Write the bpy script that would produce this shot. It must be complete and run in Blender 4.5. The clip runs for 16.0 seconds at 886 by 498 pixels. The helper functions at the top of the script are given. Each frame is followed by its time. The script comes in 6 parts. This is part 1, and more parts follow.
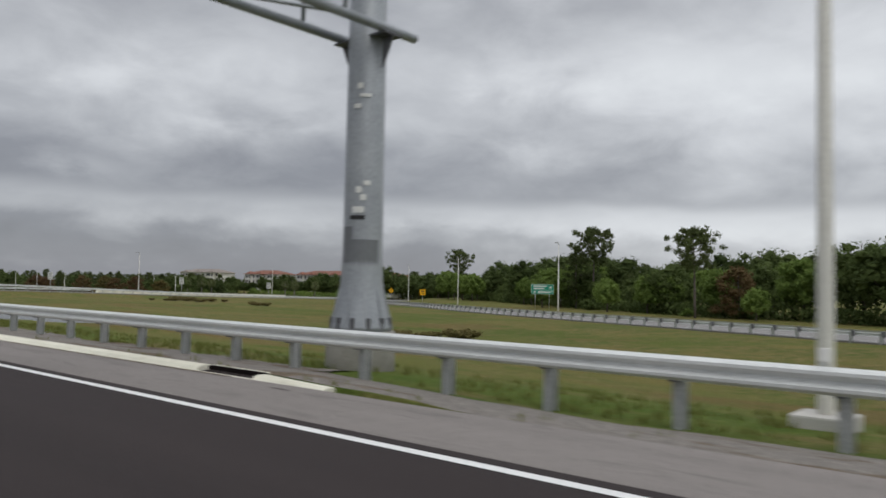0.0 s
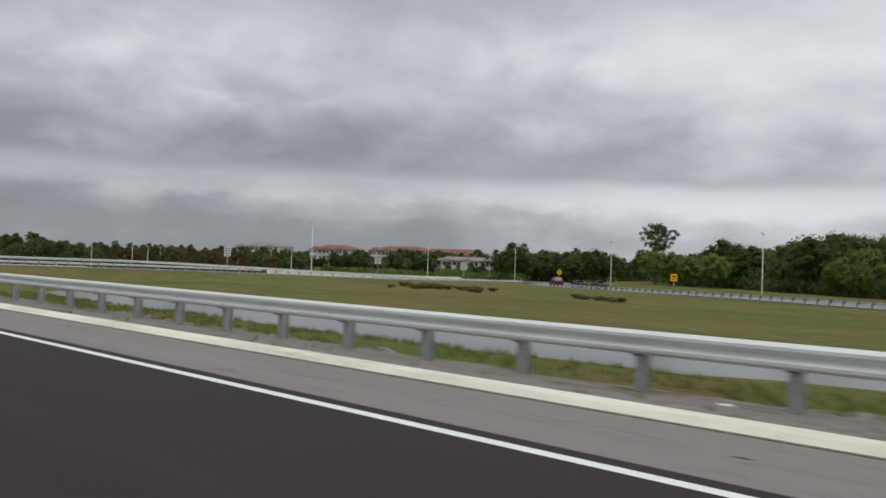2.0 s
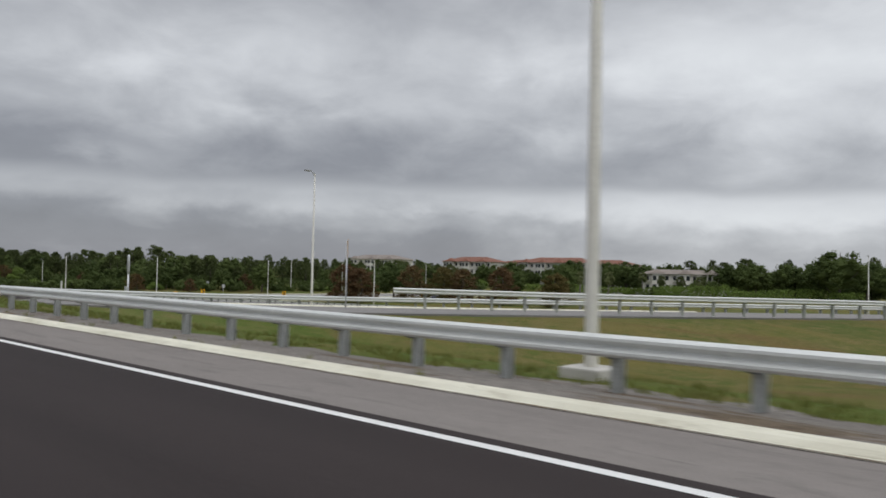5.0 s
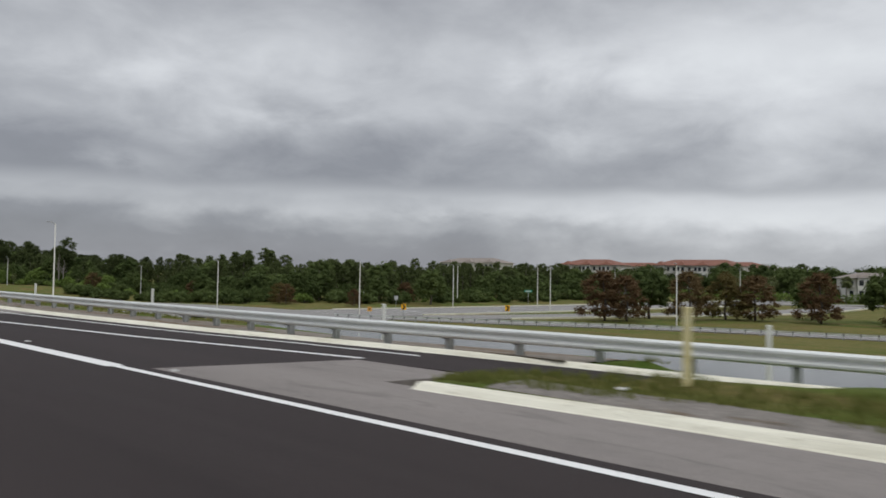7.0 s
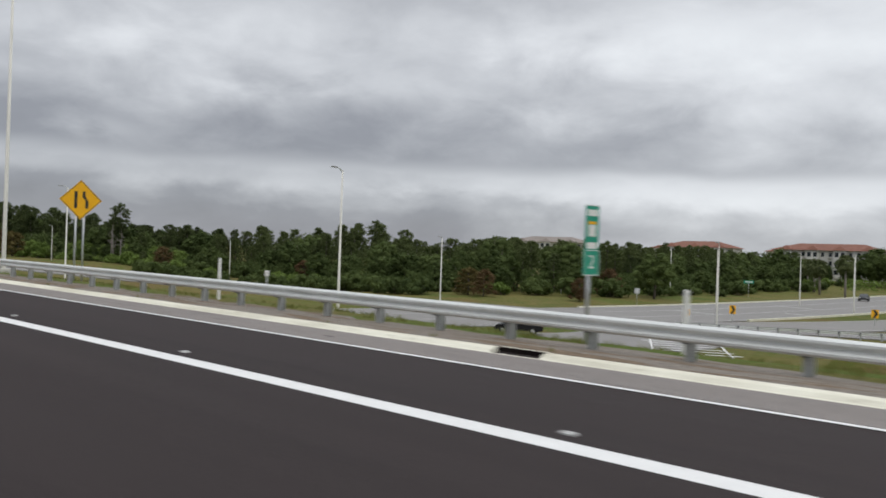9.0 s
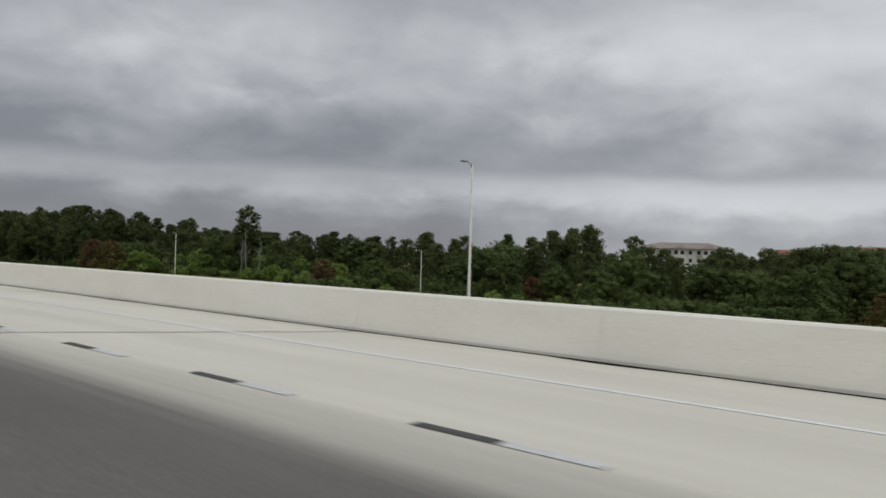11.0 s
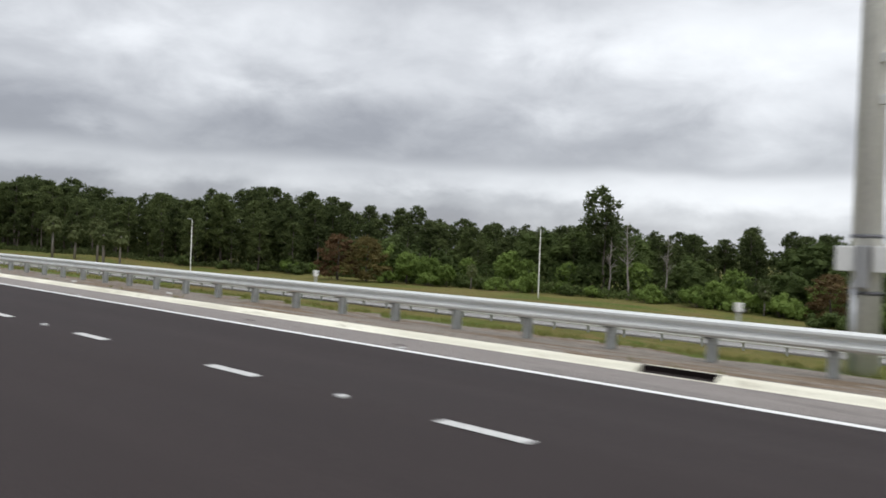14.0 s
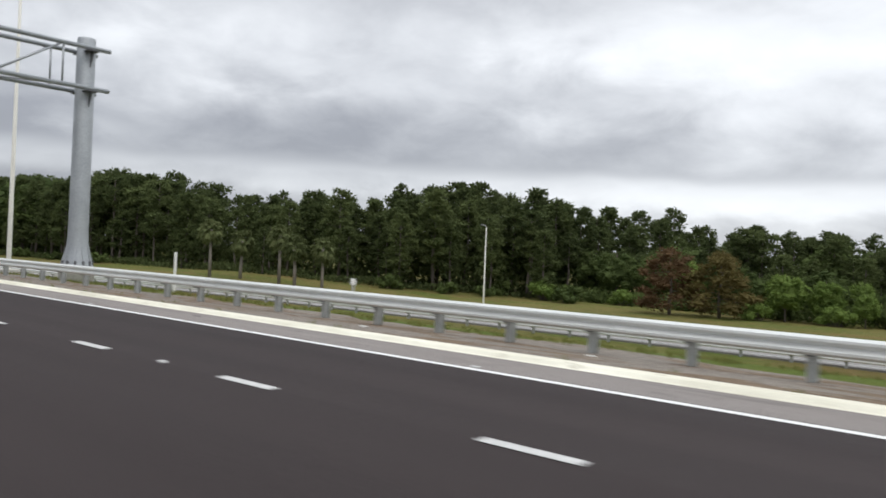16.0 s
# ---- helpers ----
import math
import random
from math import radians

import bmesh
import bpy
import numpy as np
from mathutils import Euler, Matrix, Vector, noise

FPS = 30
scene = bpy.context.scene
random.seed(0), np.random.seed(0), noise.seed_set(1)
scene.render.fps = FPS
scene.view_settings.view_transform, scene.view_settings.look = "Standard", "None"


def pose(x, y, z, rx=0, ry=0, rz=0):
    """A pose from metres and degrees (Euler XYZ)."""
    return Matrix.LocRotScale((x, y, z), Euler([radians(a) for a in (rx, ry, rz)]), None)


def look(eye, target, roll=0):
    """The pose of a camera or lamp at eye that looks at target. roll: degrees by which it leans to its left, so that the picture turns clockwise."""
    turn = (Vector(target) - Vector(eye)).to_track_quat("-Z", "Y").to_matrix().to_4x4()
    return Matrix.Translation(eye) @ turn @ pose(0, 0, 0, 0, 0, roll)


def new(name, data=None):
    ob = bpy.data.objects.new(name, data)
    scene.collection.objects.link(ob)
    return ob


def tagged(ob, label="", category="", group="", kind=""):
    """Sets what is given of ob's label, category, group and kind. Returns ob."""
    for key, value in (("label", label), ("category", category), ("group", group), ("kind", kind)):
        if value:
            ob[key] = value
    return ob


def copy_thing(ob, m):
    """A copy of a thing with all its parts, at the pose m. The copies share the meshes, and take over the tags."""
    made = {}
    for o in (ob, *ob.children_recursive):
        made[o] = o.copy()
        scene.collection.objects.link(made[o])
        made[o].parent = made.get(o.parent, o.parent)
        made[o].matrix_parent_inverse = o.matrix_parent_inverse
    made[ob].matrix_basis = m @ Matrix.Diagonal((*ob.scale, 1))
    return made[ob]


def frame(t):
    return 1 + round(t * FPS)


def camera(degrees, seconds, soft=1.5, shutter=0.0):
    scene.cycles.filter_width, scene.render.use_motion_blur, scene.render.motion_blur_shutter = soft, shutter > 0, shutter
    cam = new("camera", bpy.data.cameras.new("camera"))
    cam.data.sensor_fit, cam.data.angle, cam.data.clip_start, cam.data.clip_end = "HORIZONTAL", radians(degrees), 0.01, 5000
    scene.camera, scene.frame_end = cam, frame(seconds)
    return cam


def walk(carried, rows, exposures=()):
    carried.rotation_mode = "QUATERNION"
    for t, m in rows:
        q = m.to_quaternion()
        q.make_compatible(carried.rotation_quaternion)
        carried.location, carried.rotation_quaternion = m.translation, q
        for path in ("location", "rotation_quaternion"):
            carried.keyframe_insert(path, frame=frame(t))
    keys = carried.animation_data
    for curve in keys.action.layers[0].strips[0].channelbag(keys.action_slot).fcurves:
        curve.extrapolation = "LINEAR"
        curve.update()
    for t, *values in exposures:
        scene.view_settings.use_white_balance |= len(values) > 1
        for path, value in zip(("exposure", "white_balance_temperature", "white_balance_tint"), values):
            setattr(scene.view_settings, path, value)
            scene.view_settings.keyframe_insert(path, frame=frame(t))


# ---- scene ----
import colorsys

# ---------------------------------------------------------------- camera
# x runs along the motorway in the direction of travel, y to its left
EYE = 1.437
ROWS = [
    (0, -3.895, 49.639, 2.715, 1.126),
    (0.3, 4.587, 49.254, 2.437, 1.178),
    (0.5, 10.225, 49.078, 2.002, 1.302),
    (1, 24.315, 48.916, 1.243, 1.387),
    (1.5, 38.475, 49, 0.931, 1.845),
    (2, 52.699, 49.19, 0.902, 1.833),
    (2.5, 67.09, 49.386, 1.288, 1.72),
    (3, 81.736, 49.037, 1.57, 1.582),
    (3.5, 96.561, 48.596, 1.684, 1.32),
    (4, 111.477, 48.563, 1.583, 1.325),
    (4.2, 117.476, 48.46, 1.515, 1.369),
    (6.3, 180.816, 46.301, 2.057, 0.764),
    (6.5, 186.896, 46.179, 2.021, 0.741),
    (6.6, 189.951, 46.184, 1.987, 0.664),
    (7, 202.304, 46.526, 1.824, 0.874),
    (7.5, 217.915, 47.344, 1.085, 1.513),
    (8, 233.636, 48.339, 0.549, 1.444),
    (8.5, 249.311, 48.451, 0.49, 2.057),
    (9, 264.462, 48.554, 0.143, 1.938),
    (11.3, 334.864, 48.06, 0.686, 1.619),
    (11.5, 341.041, 47.925, 0.85, 1.633),
    (12, 356.668, 47.323, 0.704, 1.649),
    (12.5, 372.343, 47.533, 0.725, 1.951),
    (13, 387.899, 48.021, 0.824, 2.123),
    (13.5, 403.532, 47.782, 0.214, 2.021),
    (14, 419.124, 47.949, -0.038, 2.22),
    (14.5, 434.849, 48.401, 0.042, 2.302),
    (15, 450.497, 48.603, 0.042, 2.378),
    (15.5, 466.256, 48.757, 0.438, 2.32),
    (16, 481.963, 49.118, 0.325, 2.41),
]
cam = camera(59.9, 16.0, soft=1.7, shutter=0.12)
walk(cam, [(t, pose(x, 0, EYE, 90 + p, 0, -90 - a) @ pose(0, 0, 0, 0, 0, r)) for t, x, a, p, r in ROWS],
     exposures=[(0, -0.02), (7.0, -0.03), (8.0, 0.08), (9.0, 0.14), (11.0, -0.24), (12.0, -0.28), (13.0, 0.17), (14.0, 0.4), (14.5, 0.44), (16, 0.47)])

# ---------------------------------------------------------------- sky and sun
CLOUDS = [(19, 15.2, 7, 1.8, 0.12), (-9, 12.2, 6, 1.3, 0.11), (18, 5.2, 15, 1.1, 0.10), (-23, 7.8, 3, 0.9, 0.10), (4, 14.5, 4, 1.8, -0.07), (12, 8.6, 17, 1.9, -0.04), (-20, 3.2, 14, 1.6, -0.05), (-14, 16, 8, 3, 0.05)]
SUN_EL, SUN_AZ = radians(58), radians(152)


def build_world():
    w = bpy.data.worlds.new("overcast_sky")
    scene.world = w
    w.use_nodes = True
    nt = w.node_tree
    nt.nodes.clear()
    N, L = nt.nodes.new, nt.links.new
    out, bg, bg2, add = N("ShaderNodeOutputWorld"), N("ShaderNodeBackground"), N("ShaderNodeBackground"), N("ShaderNodeAddShader")
    sky = N("ShaderNodeTexSky")
    sky.sky_type, sky.sun_disc = "NISHITA", False
    sky.sun_elevation, sky.sun_rotation = SUN_EL, radians(90) - SUN_AZ
    L(sky.outputs[0], bg2.inputs[0])
    bg2.inputs[1].default_value = 0.006
    tc = N("ShaderNodeTexCoord")
    sep = N("ShaderNodeSeparateXYZ")
    L(tc.outputs["Generated"], sep.inputs[0])

    def math_(op, a, b=None, clamp=False):
        n = N("ShaderNodeMath")
        n.operation, n.use_clamp = op, clamp
        for k, v in enumerate((a, b)):
            if v is None:
                continue
            if isinstance(v, (int, float)):
                n.inputs[k].default_value = v
            else:
                L(v, n.inputs[k])
        return n.outputs[0]

    z = math_("MAXIMUM", sep.outputs[2], 0.0)
    rot = N("ShaderNodeMapping")
    rot.inputs["Rotation"].default_value = (0, 0, radians(49))
    rot.inputs["Scale"].default_value = (1.0, 1.0, 2.1)
    rot.inputs["Location"].default_value = (5.3, 2.2, 0.9)
    L(tc.outputs["Generated"], rot.inputs[0])

    def noise_(scale, detail, rough, dist=0.0):
        n = N("ShaderNodeTexNoise")
        n.inputs["Scale"].default_value, n.inputs["Detail"].default_value = scale, detail
        n.inputs["Roughness"].default_value, n.inputs["Distortion"].default_value = rough, dist
        L(rot.outputs[0], n.inputs["Vector"])
        return n.outputs["Fac"]

    big, mid = noise_(2.6, 4.0, 0.5, 0.3), noise_(8.0, 6.0, 0.55, 0.25)
    # long bands low over the horizon, bright gaps between darker undersides
    ang = math_("MULTIPLY", math_("ARCSINE", z), 57.2958)
    wob = math_("ADD", ang, math_("MULTIPLY", math_("SUBTRACT", big, 0.5), 4.5))
    wob = math_("ADD", wob, math_("MULTIPLY", math_("SUBTRACT", mid, 0.5), 2.2))
    band = N("ShaderNodeValToRGB")
    band.color_ramp.interpolation = "EASE"
    L(math_("DIVIDE", wob, 40.0, True), band.inputs[0])
    stops = [(0.0, 0.40), (0.055, 0.42), (0.085, 0.50), (0.115, 0.63), (0.14, 0.58), (0.175, 0.42), (0.21, 0.43), (0.30, 0.58), (0.38, 0.66), (0.52, 0.55), (1.0, 0.6)]
    el = band.color_ramp.elements
    while len(el) < len(stops):
        el.new(0.5)
    for e, (p, v) in zip(el, stops):
        e.position, e.color = p, (v, v, v, 1)
    ahead = math_("ADD", math_("MULTIPLY", sep.outputs[0], 0.661), math_("MULTIPLY", sep.outputs[1], -0.75))
    side_on = math_("ADD", math_("MULTIPLY", sep.outputs[0], -0.75), math_("MULTIPLY", sep.outputs[1], -0.661))
    side = math_("ADD", math_("MULTIPLY", sep.outputs[0], -0.755), math_("MULTIPLY", sep.outputs[1], -0.656))
    fac = math_("ADD", band.outputs[0], math_("MULTIPLY", math_("SUBTRACT", big, 0.5), 0.42))
    fac = math_("ADD", fac, math_("MULTIPLY", math_("SUBTRACT", mid, 0.5), 0.40))
    fac = math_("ADD", fac, math_("MULTIPLY", side, 0.15))
    # single cloud masses: degrees to the right of the view over the verge, degrees up, half widths, brightness
    az = math_("MULTIPLY", math_("ARCTAN2", side_on, ahead), 57.2958)
    az = math_("ADD", az, math_("MULTIPLY", math_("SUBTRACT", big, 0.5), 16.0))
    az = math_("ADD", az, math_("MULTIPLY", math_("SUBTRACT", mid, 0.5), 9.0))
    for u, v, su, sv, amp in CLOUDS:
        p = math_("POWER", math_("ABSOLUTE", math_("DIVIDE", math_("SUBTRACT", az, u), su)), 2.0)
        q = math_("POWER", math_("ABSOLUTE", math_("DIVIDE", math_("SUBTRACT", wob, v), sv)), 2.0)
        fac = math_("ADD", fac, math_("MULTIPLY", math_("EXPONENT", math_("MULTIPLY", math_("ADD", p, q), -1.0)), amp))
    ramp = N("ShaderNodeValToRGB")
    L(fac, ramp.inputs[0])
    cols = [(0.0, (0.165, 0.17, 0.188)), (0.35, (0.262, 0.272, 0.302)), (0.55, (0.428, 0.443, 0.472)), (0.75, (0.635, 0.655, 0.685)), (1.0, (0.82, 0.85, 0.875))]
    el = ramp.color_ramp.elements
    while len(el) < len(cols):
        el.new(0.5)
    for e, (p, v) in zip(el, cols):
        e.position, e.color = p, (*v, 1)
    # an overcast sky is about twice as bright overhead as low down
    lift = N("ShaderNodeMapRange")
    lift.inputs["From Min"].default_value, lift.inputs["From Max"].default_value = 0.38, 0.9
    lift.inputs["To Min"].default_value, lift.inputs["To Max"].default_value = 1.0, 2.0
    L(z, lift.inputs[0])
    L(ramp.outputs[0], bg.inputs[0])
    L(lift.outputs[0], bg.inputs[1])
    L(bg.outputs[0], add.inputs[0]), L(bg2.outputs[0], add.inputs[1]), L(add.outputs[0], out.inputs[0])


build_world()
sun = new("sun", bpy.data.lights.new("sun", "SUN"))
sun.data.energy, sun.data.angle, sun.data.color = 0.75, radians(35), (1.0, 0.96, 0.9)
sun.matrix_world = look((0, 0, 60), Vector((0, 0, 60)) - Vector((math.cos(SUN_AZ) * math.cos(SUN_EL), math.sin(SUN_AZ) * math.cos(SUN_EL), math.sin(SUN_EL))))


# ---------------------------------------------------------------- materials
class Mat:
    """Small helper round a principled node material."""

    def __init__(self, name, rough=0.7, metal=0.0, spec=0.5):
        self.m = bpy.data.materials.new(name)
        self.m.use_nodes = True
        self.nt = self.m.node_tree
        self.b = self.nt.nodes["Principled BSDF"]
        self.b.inputs["Roughness"].default_value, self.b.inputs["Metallic"].default_value = rough, metal
        self.b.inputs["Specular IOR Level"].default_value = spec
        self.tc = self.nt.nodes.new("ShaderNodeTexCoord")

    def link(self, a, b):
        self.nt.links.new(a, b)

    def vec(self, scale=(1, 1, 1), space="Object", turn=0.0):
        n = self.nt.nodes.new("ShaderNodeMapping")
        n.inputs["Scale"].default_value = scale
        n.inputs["Rotation"].default_value = (0, 0, turn)
        self.link(self.tc.outputs[space], n.inputs[0])
        return n.outputs[0]

    def world_vec(self, scale=(1, 1, 1)):
        g = self.nt.nodes.new("ShaderNodeNewGeometry")
        n = self.nt.nodes.new("ShaderNodeMapping")
        n.inputs["Scale"].default_value = scale
        self.link(g.outputs["Position"], n.inputs[0])
        return n.outputs[0]

    def noise(self, v, scale, detail=4.0, rough=0.6, dist=0.0):
        n = self.nt.nodes.new("ShaderNodeTexNoise")
        n.inputs["Scale"].default_value, n.inputs["Detail"].default_value = scale, detail
        n.inputs["Roughness"].default_value, n.inputs["Distortion"].default_value = rough, dist
        self.link(v, n.inputs["Vector"])
        return n.outputs["Fac"]

    def ramp(self, fac, stops):
        n = self.nt.nodes.new("ShaderNodeValToRGB")
        el = n.color_ramp.elements
        while len(el) < len(stops):
            el.new(0.5)
        for e, (p, c) in zip(el, stops):
            e.position, e.color = p, (*c, 1) if len(c) == 3 else c
        self.link(fac, n.inputs[0])
        return n.outputs[0]

    def mix(self, fac, a, b, mode="MIX"):
        n = self.nt.nodes.new("ShaderNodeMix")
        n.data_type, n.blend_type = "RGBA", mode
        for k, v in ((0, fac), (6, a), (7, b)):
            if isinstance(v, (int, float)):
                n.inputs[k].default_value = v
            elif isinstance(v, tuple):
                n.inputs[k].default_value = (*v, 1)
            else:
                self.link(v, n.inputs[k])
        return n.outputs[2]

    def color(self, c):
        if isinstance(c, tuple):
            self.b.inputs["Base Color"].default_value = (*c, 1)
        else:
            self.link(c, self.b.inputs["Base Color"])
        return self

    def bump(self, h, strength=0.3, dist=0.01):
        n = self.nt.nodes.new("ShaderNodeBump")
        n.inputs["Strength"].default_value, n.inputs["Distance"].default_value = strength, dist
        self.link(h, n.inputs["Height"])
        self.link(n.outputs[0], self.b.inputs["Normal"])
        return self

    def rough(self, fac, lo, hi):
        n = self.nt.nodes.new("ShaderNodeMapRange")
        n.inputs["To Min"].default_value, n.inputs["To Max"].default_value = lo, hi
        self.link(fac, n.inputs[0])
        self.link(n.outputs[0], self.b.inputs["Roughness"])
        return self

    def random(self):
        return self.nt.nodes.new("ShaderNodeObjectInfo").outputs["Random"]

    def island(self):
        return self.nt.nodes.new("ShaderNodeNewGeometry").outputs["Random Per Island"]


def mottled(name, a, b, scale=3.0, fine=60.0, rough=0.8, metal=0.0, bump=0.2, stretch=(1, 1, 1), spec=0.4):
    m = Mat(name, rough, metal, spec)
    v = m.vec(stretch)
    big, small = m.noise(v, scale, 5, 0.6), m.noise(v, fine, 3, 0.7)
    c = m.mix(m.ramp(big, [(0.3, (0, 0, 0)), (0.7, (1, 1, 1))]), a, b)
    c = m.mix(0.35, c, m.ramp(small, [(0.3, tuple(x * 0.6 for x in a)), (0.7, tuple(min(1, x * 1.3) for x in b))]))
    m.color(c)
    if bump:
        m.bump(small, bump, 0.01)
    return m.m


def asphalt(name, lo, hi, spec=0.35, seam=0.0):
    """Rolled asphalt with streaks along the road; seam: share of dark smeared patches along the joint to the lanes."""
    m = Mat(name, 0.8, 0, spec)
    v = m.world_vec()
    streak = m.noise(m.world_vec((0.03, 0.9, 1)), 1.0, 4, 0.55, 0.4)
    patch = m.noise(m.world_vec((0.12, 0.5, 1)), 1.0, 5, 0.6, 0.6)
    grit = m.noise(v, 55.0, 3, 0.8)
    c = m.ramp(streak, [(0.3, lo), (0.7, hi)])
    c = m.mix(0.4, c, m.ramp(patch, [(0.3, lo), (0.7, hi)]))
    if seam:
        smear = m.noise(m.world_vec((0.5, 2.6, 1)), 1.0, 5, 0.65, 1.2)
        c = m.mix(m.ramp(smear, [(0.55, (0, 0, 0)), (0.66, (seam, seam, seam))]), c, tuple(x * 0.42 for x in lo))
        crack = m.noise(m.world_vec((0.9, 0.25, 1)), 1.0, 6, 0.7, 2.0)
        c = m.mix(m.ramp(crack, [(0.485, (0, 0, 0)), (0.5, (0.45, 0.45, 0.45)), (0.515, (0, 0, 0))]), c, tuple(x * 0.5 for x in lo))
    c = m.mix(0.5, c, m.ramp(grit, [(0.3, tuple(x * 0.55 for x in lo)), (0.72, tuple(x * 1.45 for x in hi))]))
    m.color(c)
    m.rough(patch, 0.72, 0.9)
    m.bump(grit, 0.35, 0.006)
    return m.m


M = {}
M["lane"] = asphalt("lane_asphalt", (0.0160, 0.0120, 0.0120), (0.048, 0.0378, 0.0368), 0.17)
M["shoulder"] = asphalt("shoulder_asphalt", (0.145, 0.127, 0.118), (0.275, 0.249, 0.231), 0.3, 0.62)
M["ramp"] = asphalt("ramp_asphalt", (0.16, 0.15, 0.145), (0.27, 0.26, 0.25))


def deck_material():
    """Bridge concrete: pale at the side, darkened by tyres and oil in the driven lanes."""
    m = Mat("bridge_concrete", 0.85, 0, 0.35)
    streak = m.noise(m.world_vec((0.03, 0.8, 1)), 1.0, 4, 0.55, 0.4)
    patch = m.noise(m.world_vec((0.1, 0.4, 1)), 1.0, 5, 0.6, 0.6)
    grit = m.noise(m.world_vec(), 40.0, 3, 0.8)
    n = m.nt.nodes.new("ShaderNodeSeparateXYZ")
    m.link(m.world_vec(), n.inputs[0])
    lane = m.nt.nodes.new("ShaderNodeMapRange")
    lane.inputs["From Min"].default_value, lane.inputs["From Max"].default_value = -3.7, -1.9
    wave = m.nt.nodes.new("ShaderNodeMath")
    wave.operation, wave.inputs[1].default_value = "MULTIPLY_ADD", 2.6
    m.link(streak, wave.inputs[0])
    m.link(n.outputs[1], wave.inputs[2])
    m.link(wave.outputs[0], lane.inputs[0])
    c = m.ramp(streak, [(0.25, (0.58, 0.552, 0.465)), (0.75, (0.82, 0.79, 0.68))])
    c = m.mix(0.4, c, m.ramp(patch, [(0.3, (0.56, 0.532, 0.45)), (0.7, (0.81, 0.78, 0.67))]))
    dirty = m.mix(0.5, m.ramp(streak, [(0.3, (0.032, 0.028, 0.026)), (0.72, (0.095, 0.084, 0.076))]), m.ramp(patch, [(0.3, (0.035, 0.031, 0.028)), (0.7, (0.10, 0.09, 0.08))]))
    c = m.mix(lane.outputs[0], c, dirty)
    c = m.mix(0.25, c, m.ramp(grit, [(0.3, (0.1, 0.095, 0.085)), (0.72, (0.5, 0.485, 0.44))]))
    m.color(c)
    m.bump(grit, 0.3, 0.006)
    return m.m


M["deck"] = deck_material()
M["street"] = asphalt("street_concrete", (0.18, 0.172, 0.165), (0.29, 0.28, 0.265))
M["paint"] = mottled("road_paint", (0.72, 0.72, 0.70), (0.86, 0.86, 0.84), 6, 80, 0.7, 0, 0.15)
M["worn_paint"] = mottled("worn_road_paint", (0.42, 0.42, 0.41), (0.66, 0.66, 0.64), 9, 80, 0.8, 0, 0.2)
# near-black for the shade inside the drains, and for the barrier grime
M["pit"] = mottled("drain_shade_and_grime", (0.010, 0.008, 0.008), (0.022, 0.018, 0.017), 5, 60, 1.0, 0, 0.0, spec=0.0)
M["black_paint"] = mottled("black_contrast_paint", (0.03, 0.03, 0.03), (0.07, 0.065, 0.06), 6, 80, 0.7, 0, 0.1)


def curb_material():
    """Pale cast concrete with brown silt stains and darker worn stretches."""
    m = Mat("pale_curb_concrete", 0.88, 0, 0.3)
    big = m.noise(m.world_vec((0.35, 1.5, 1)), 1.0, 5, 0.6, 0.6)
    stain = m.noise(m.world_vec((1.6, 6, 3)), 1.0, 5, 0.7, 1.0)
    fine = m.noise(m.world_vec(), 45.0, 3, 0.75)
    c = m.ramp(big, [(0.3, (0.62, 0.595, 0.48)), (0.7, (0.88, 0.86, 0.73))])
    c = m.mix(m.ramp(stain, [(0.56, (0, 0, 0)), (0.72, (0.55, 0.55, 0.55))]), c, (0.33, 0.29, 0.21))
    c = m.mix(1.0, c, m.ramp(fine, [(0.25, (0.8, 0.8, 0.8)), (0.75, (1.12, 1.12, 1.12))]), "MULTIPLY")
    m.color(c)
    m.bump(fine, 0.3, 0.008)
    return m.m


M["curb"] = curb_material()
M["barrier"] = mottled("barrier_concrete", (0.80, 0.765, 0.64), (0.90, 0.87, 0.76), 0.7, 30, 0.85, 0, 0.15, (0.6, 1, 2.2))
M["concrete"] = mottled("grey_concrete", (0.40, 0.39, 0.36), (0.58, 0.56, 0.52), 2, 40, 0.85, 0, 0.2)
M["worn_concrete"] = mottled("weathered_footing_concrete", (0.17, 0.165, 0.14), (0.33, 0.32, 0.28), 1.6, 30, 0.9, 0, 0.3)
M["rail"] = mottled("galvanised_beam", (0.62, 0.645, 0.625), (0.80, 0.815, 0.79), 2.2, 25, 0.5, 0.25, 0.05, (0.4, 3, 3))
M["post"] = mottled("galvanised_post", (0.33, 0.345, 0.335), (0.50, 0.515, 0.50), 5, 40, 0.6, 0.25, 0.1)
M["block"] = mottled("dark_blockout", (0.10, 0.105, 0.11), (0.19, 0.195, 0.20), 5, 40, 0.7, 0.1, 0.1)
M["pole"] = mottled("concrete_lamp_pole", (0.60, 0.585, 0.53), (0.77, 0.755, 0.69), 2.5, 60, 0.75, 0, 0.1, (1, 1, 0.3))
M["alu"] = mottled("aluminium_pole", (0.50, 0.51, 0.52), (0.66, 0.67, 0.68), 3, 50, 0.4, 0.6, 0.03)
M["gantry"] = mottled("galvanised_gantry_steel", (0.30, 0.32, 0.34), (0.44, 0.46, 0.48), 1.6, 30, 0.5, 0.45, 0.05, (1, 1, 0.5))
M["dark_steel"] = mottled("dark_steel", (0.10, 0.10, 0.11), (0.17, 0.17, 0.18), 4, 50, 0.5, 0.4, 0.05)
M["patch"] = mottled("grey_repair_paint", (0.17, 0.18, 0.19), (0.22, 0.23, 0.24), 4, 50, 0.6, 0.2, 0.05)
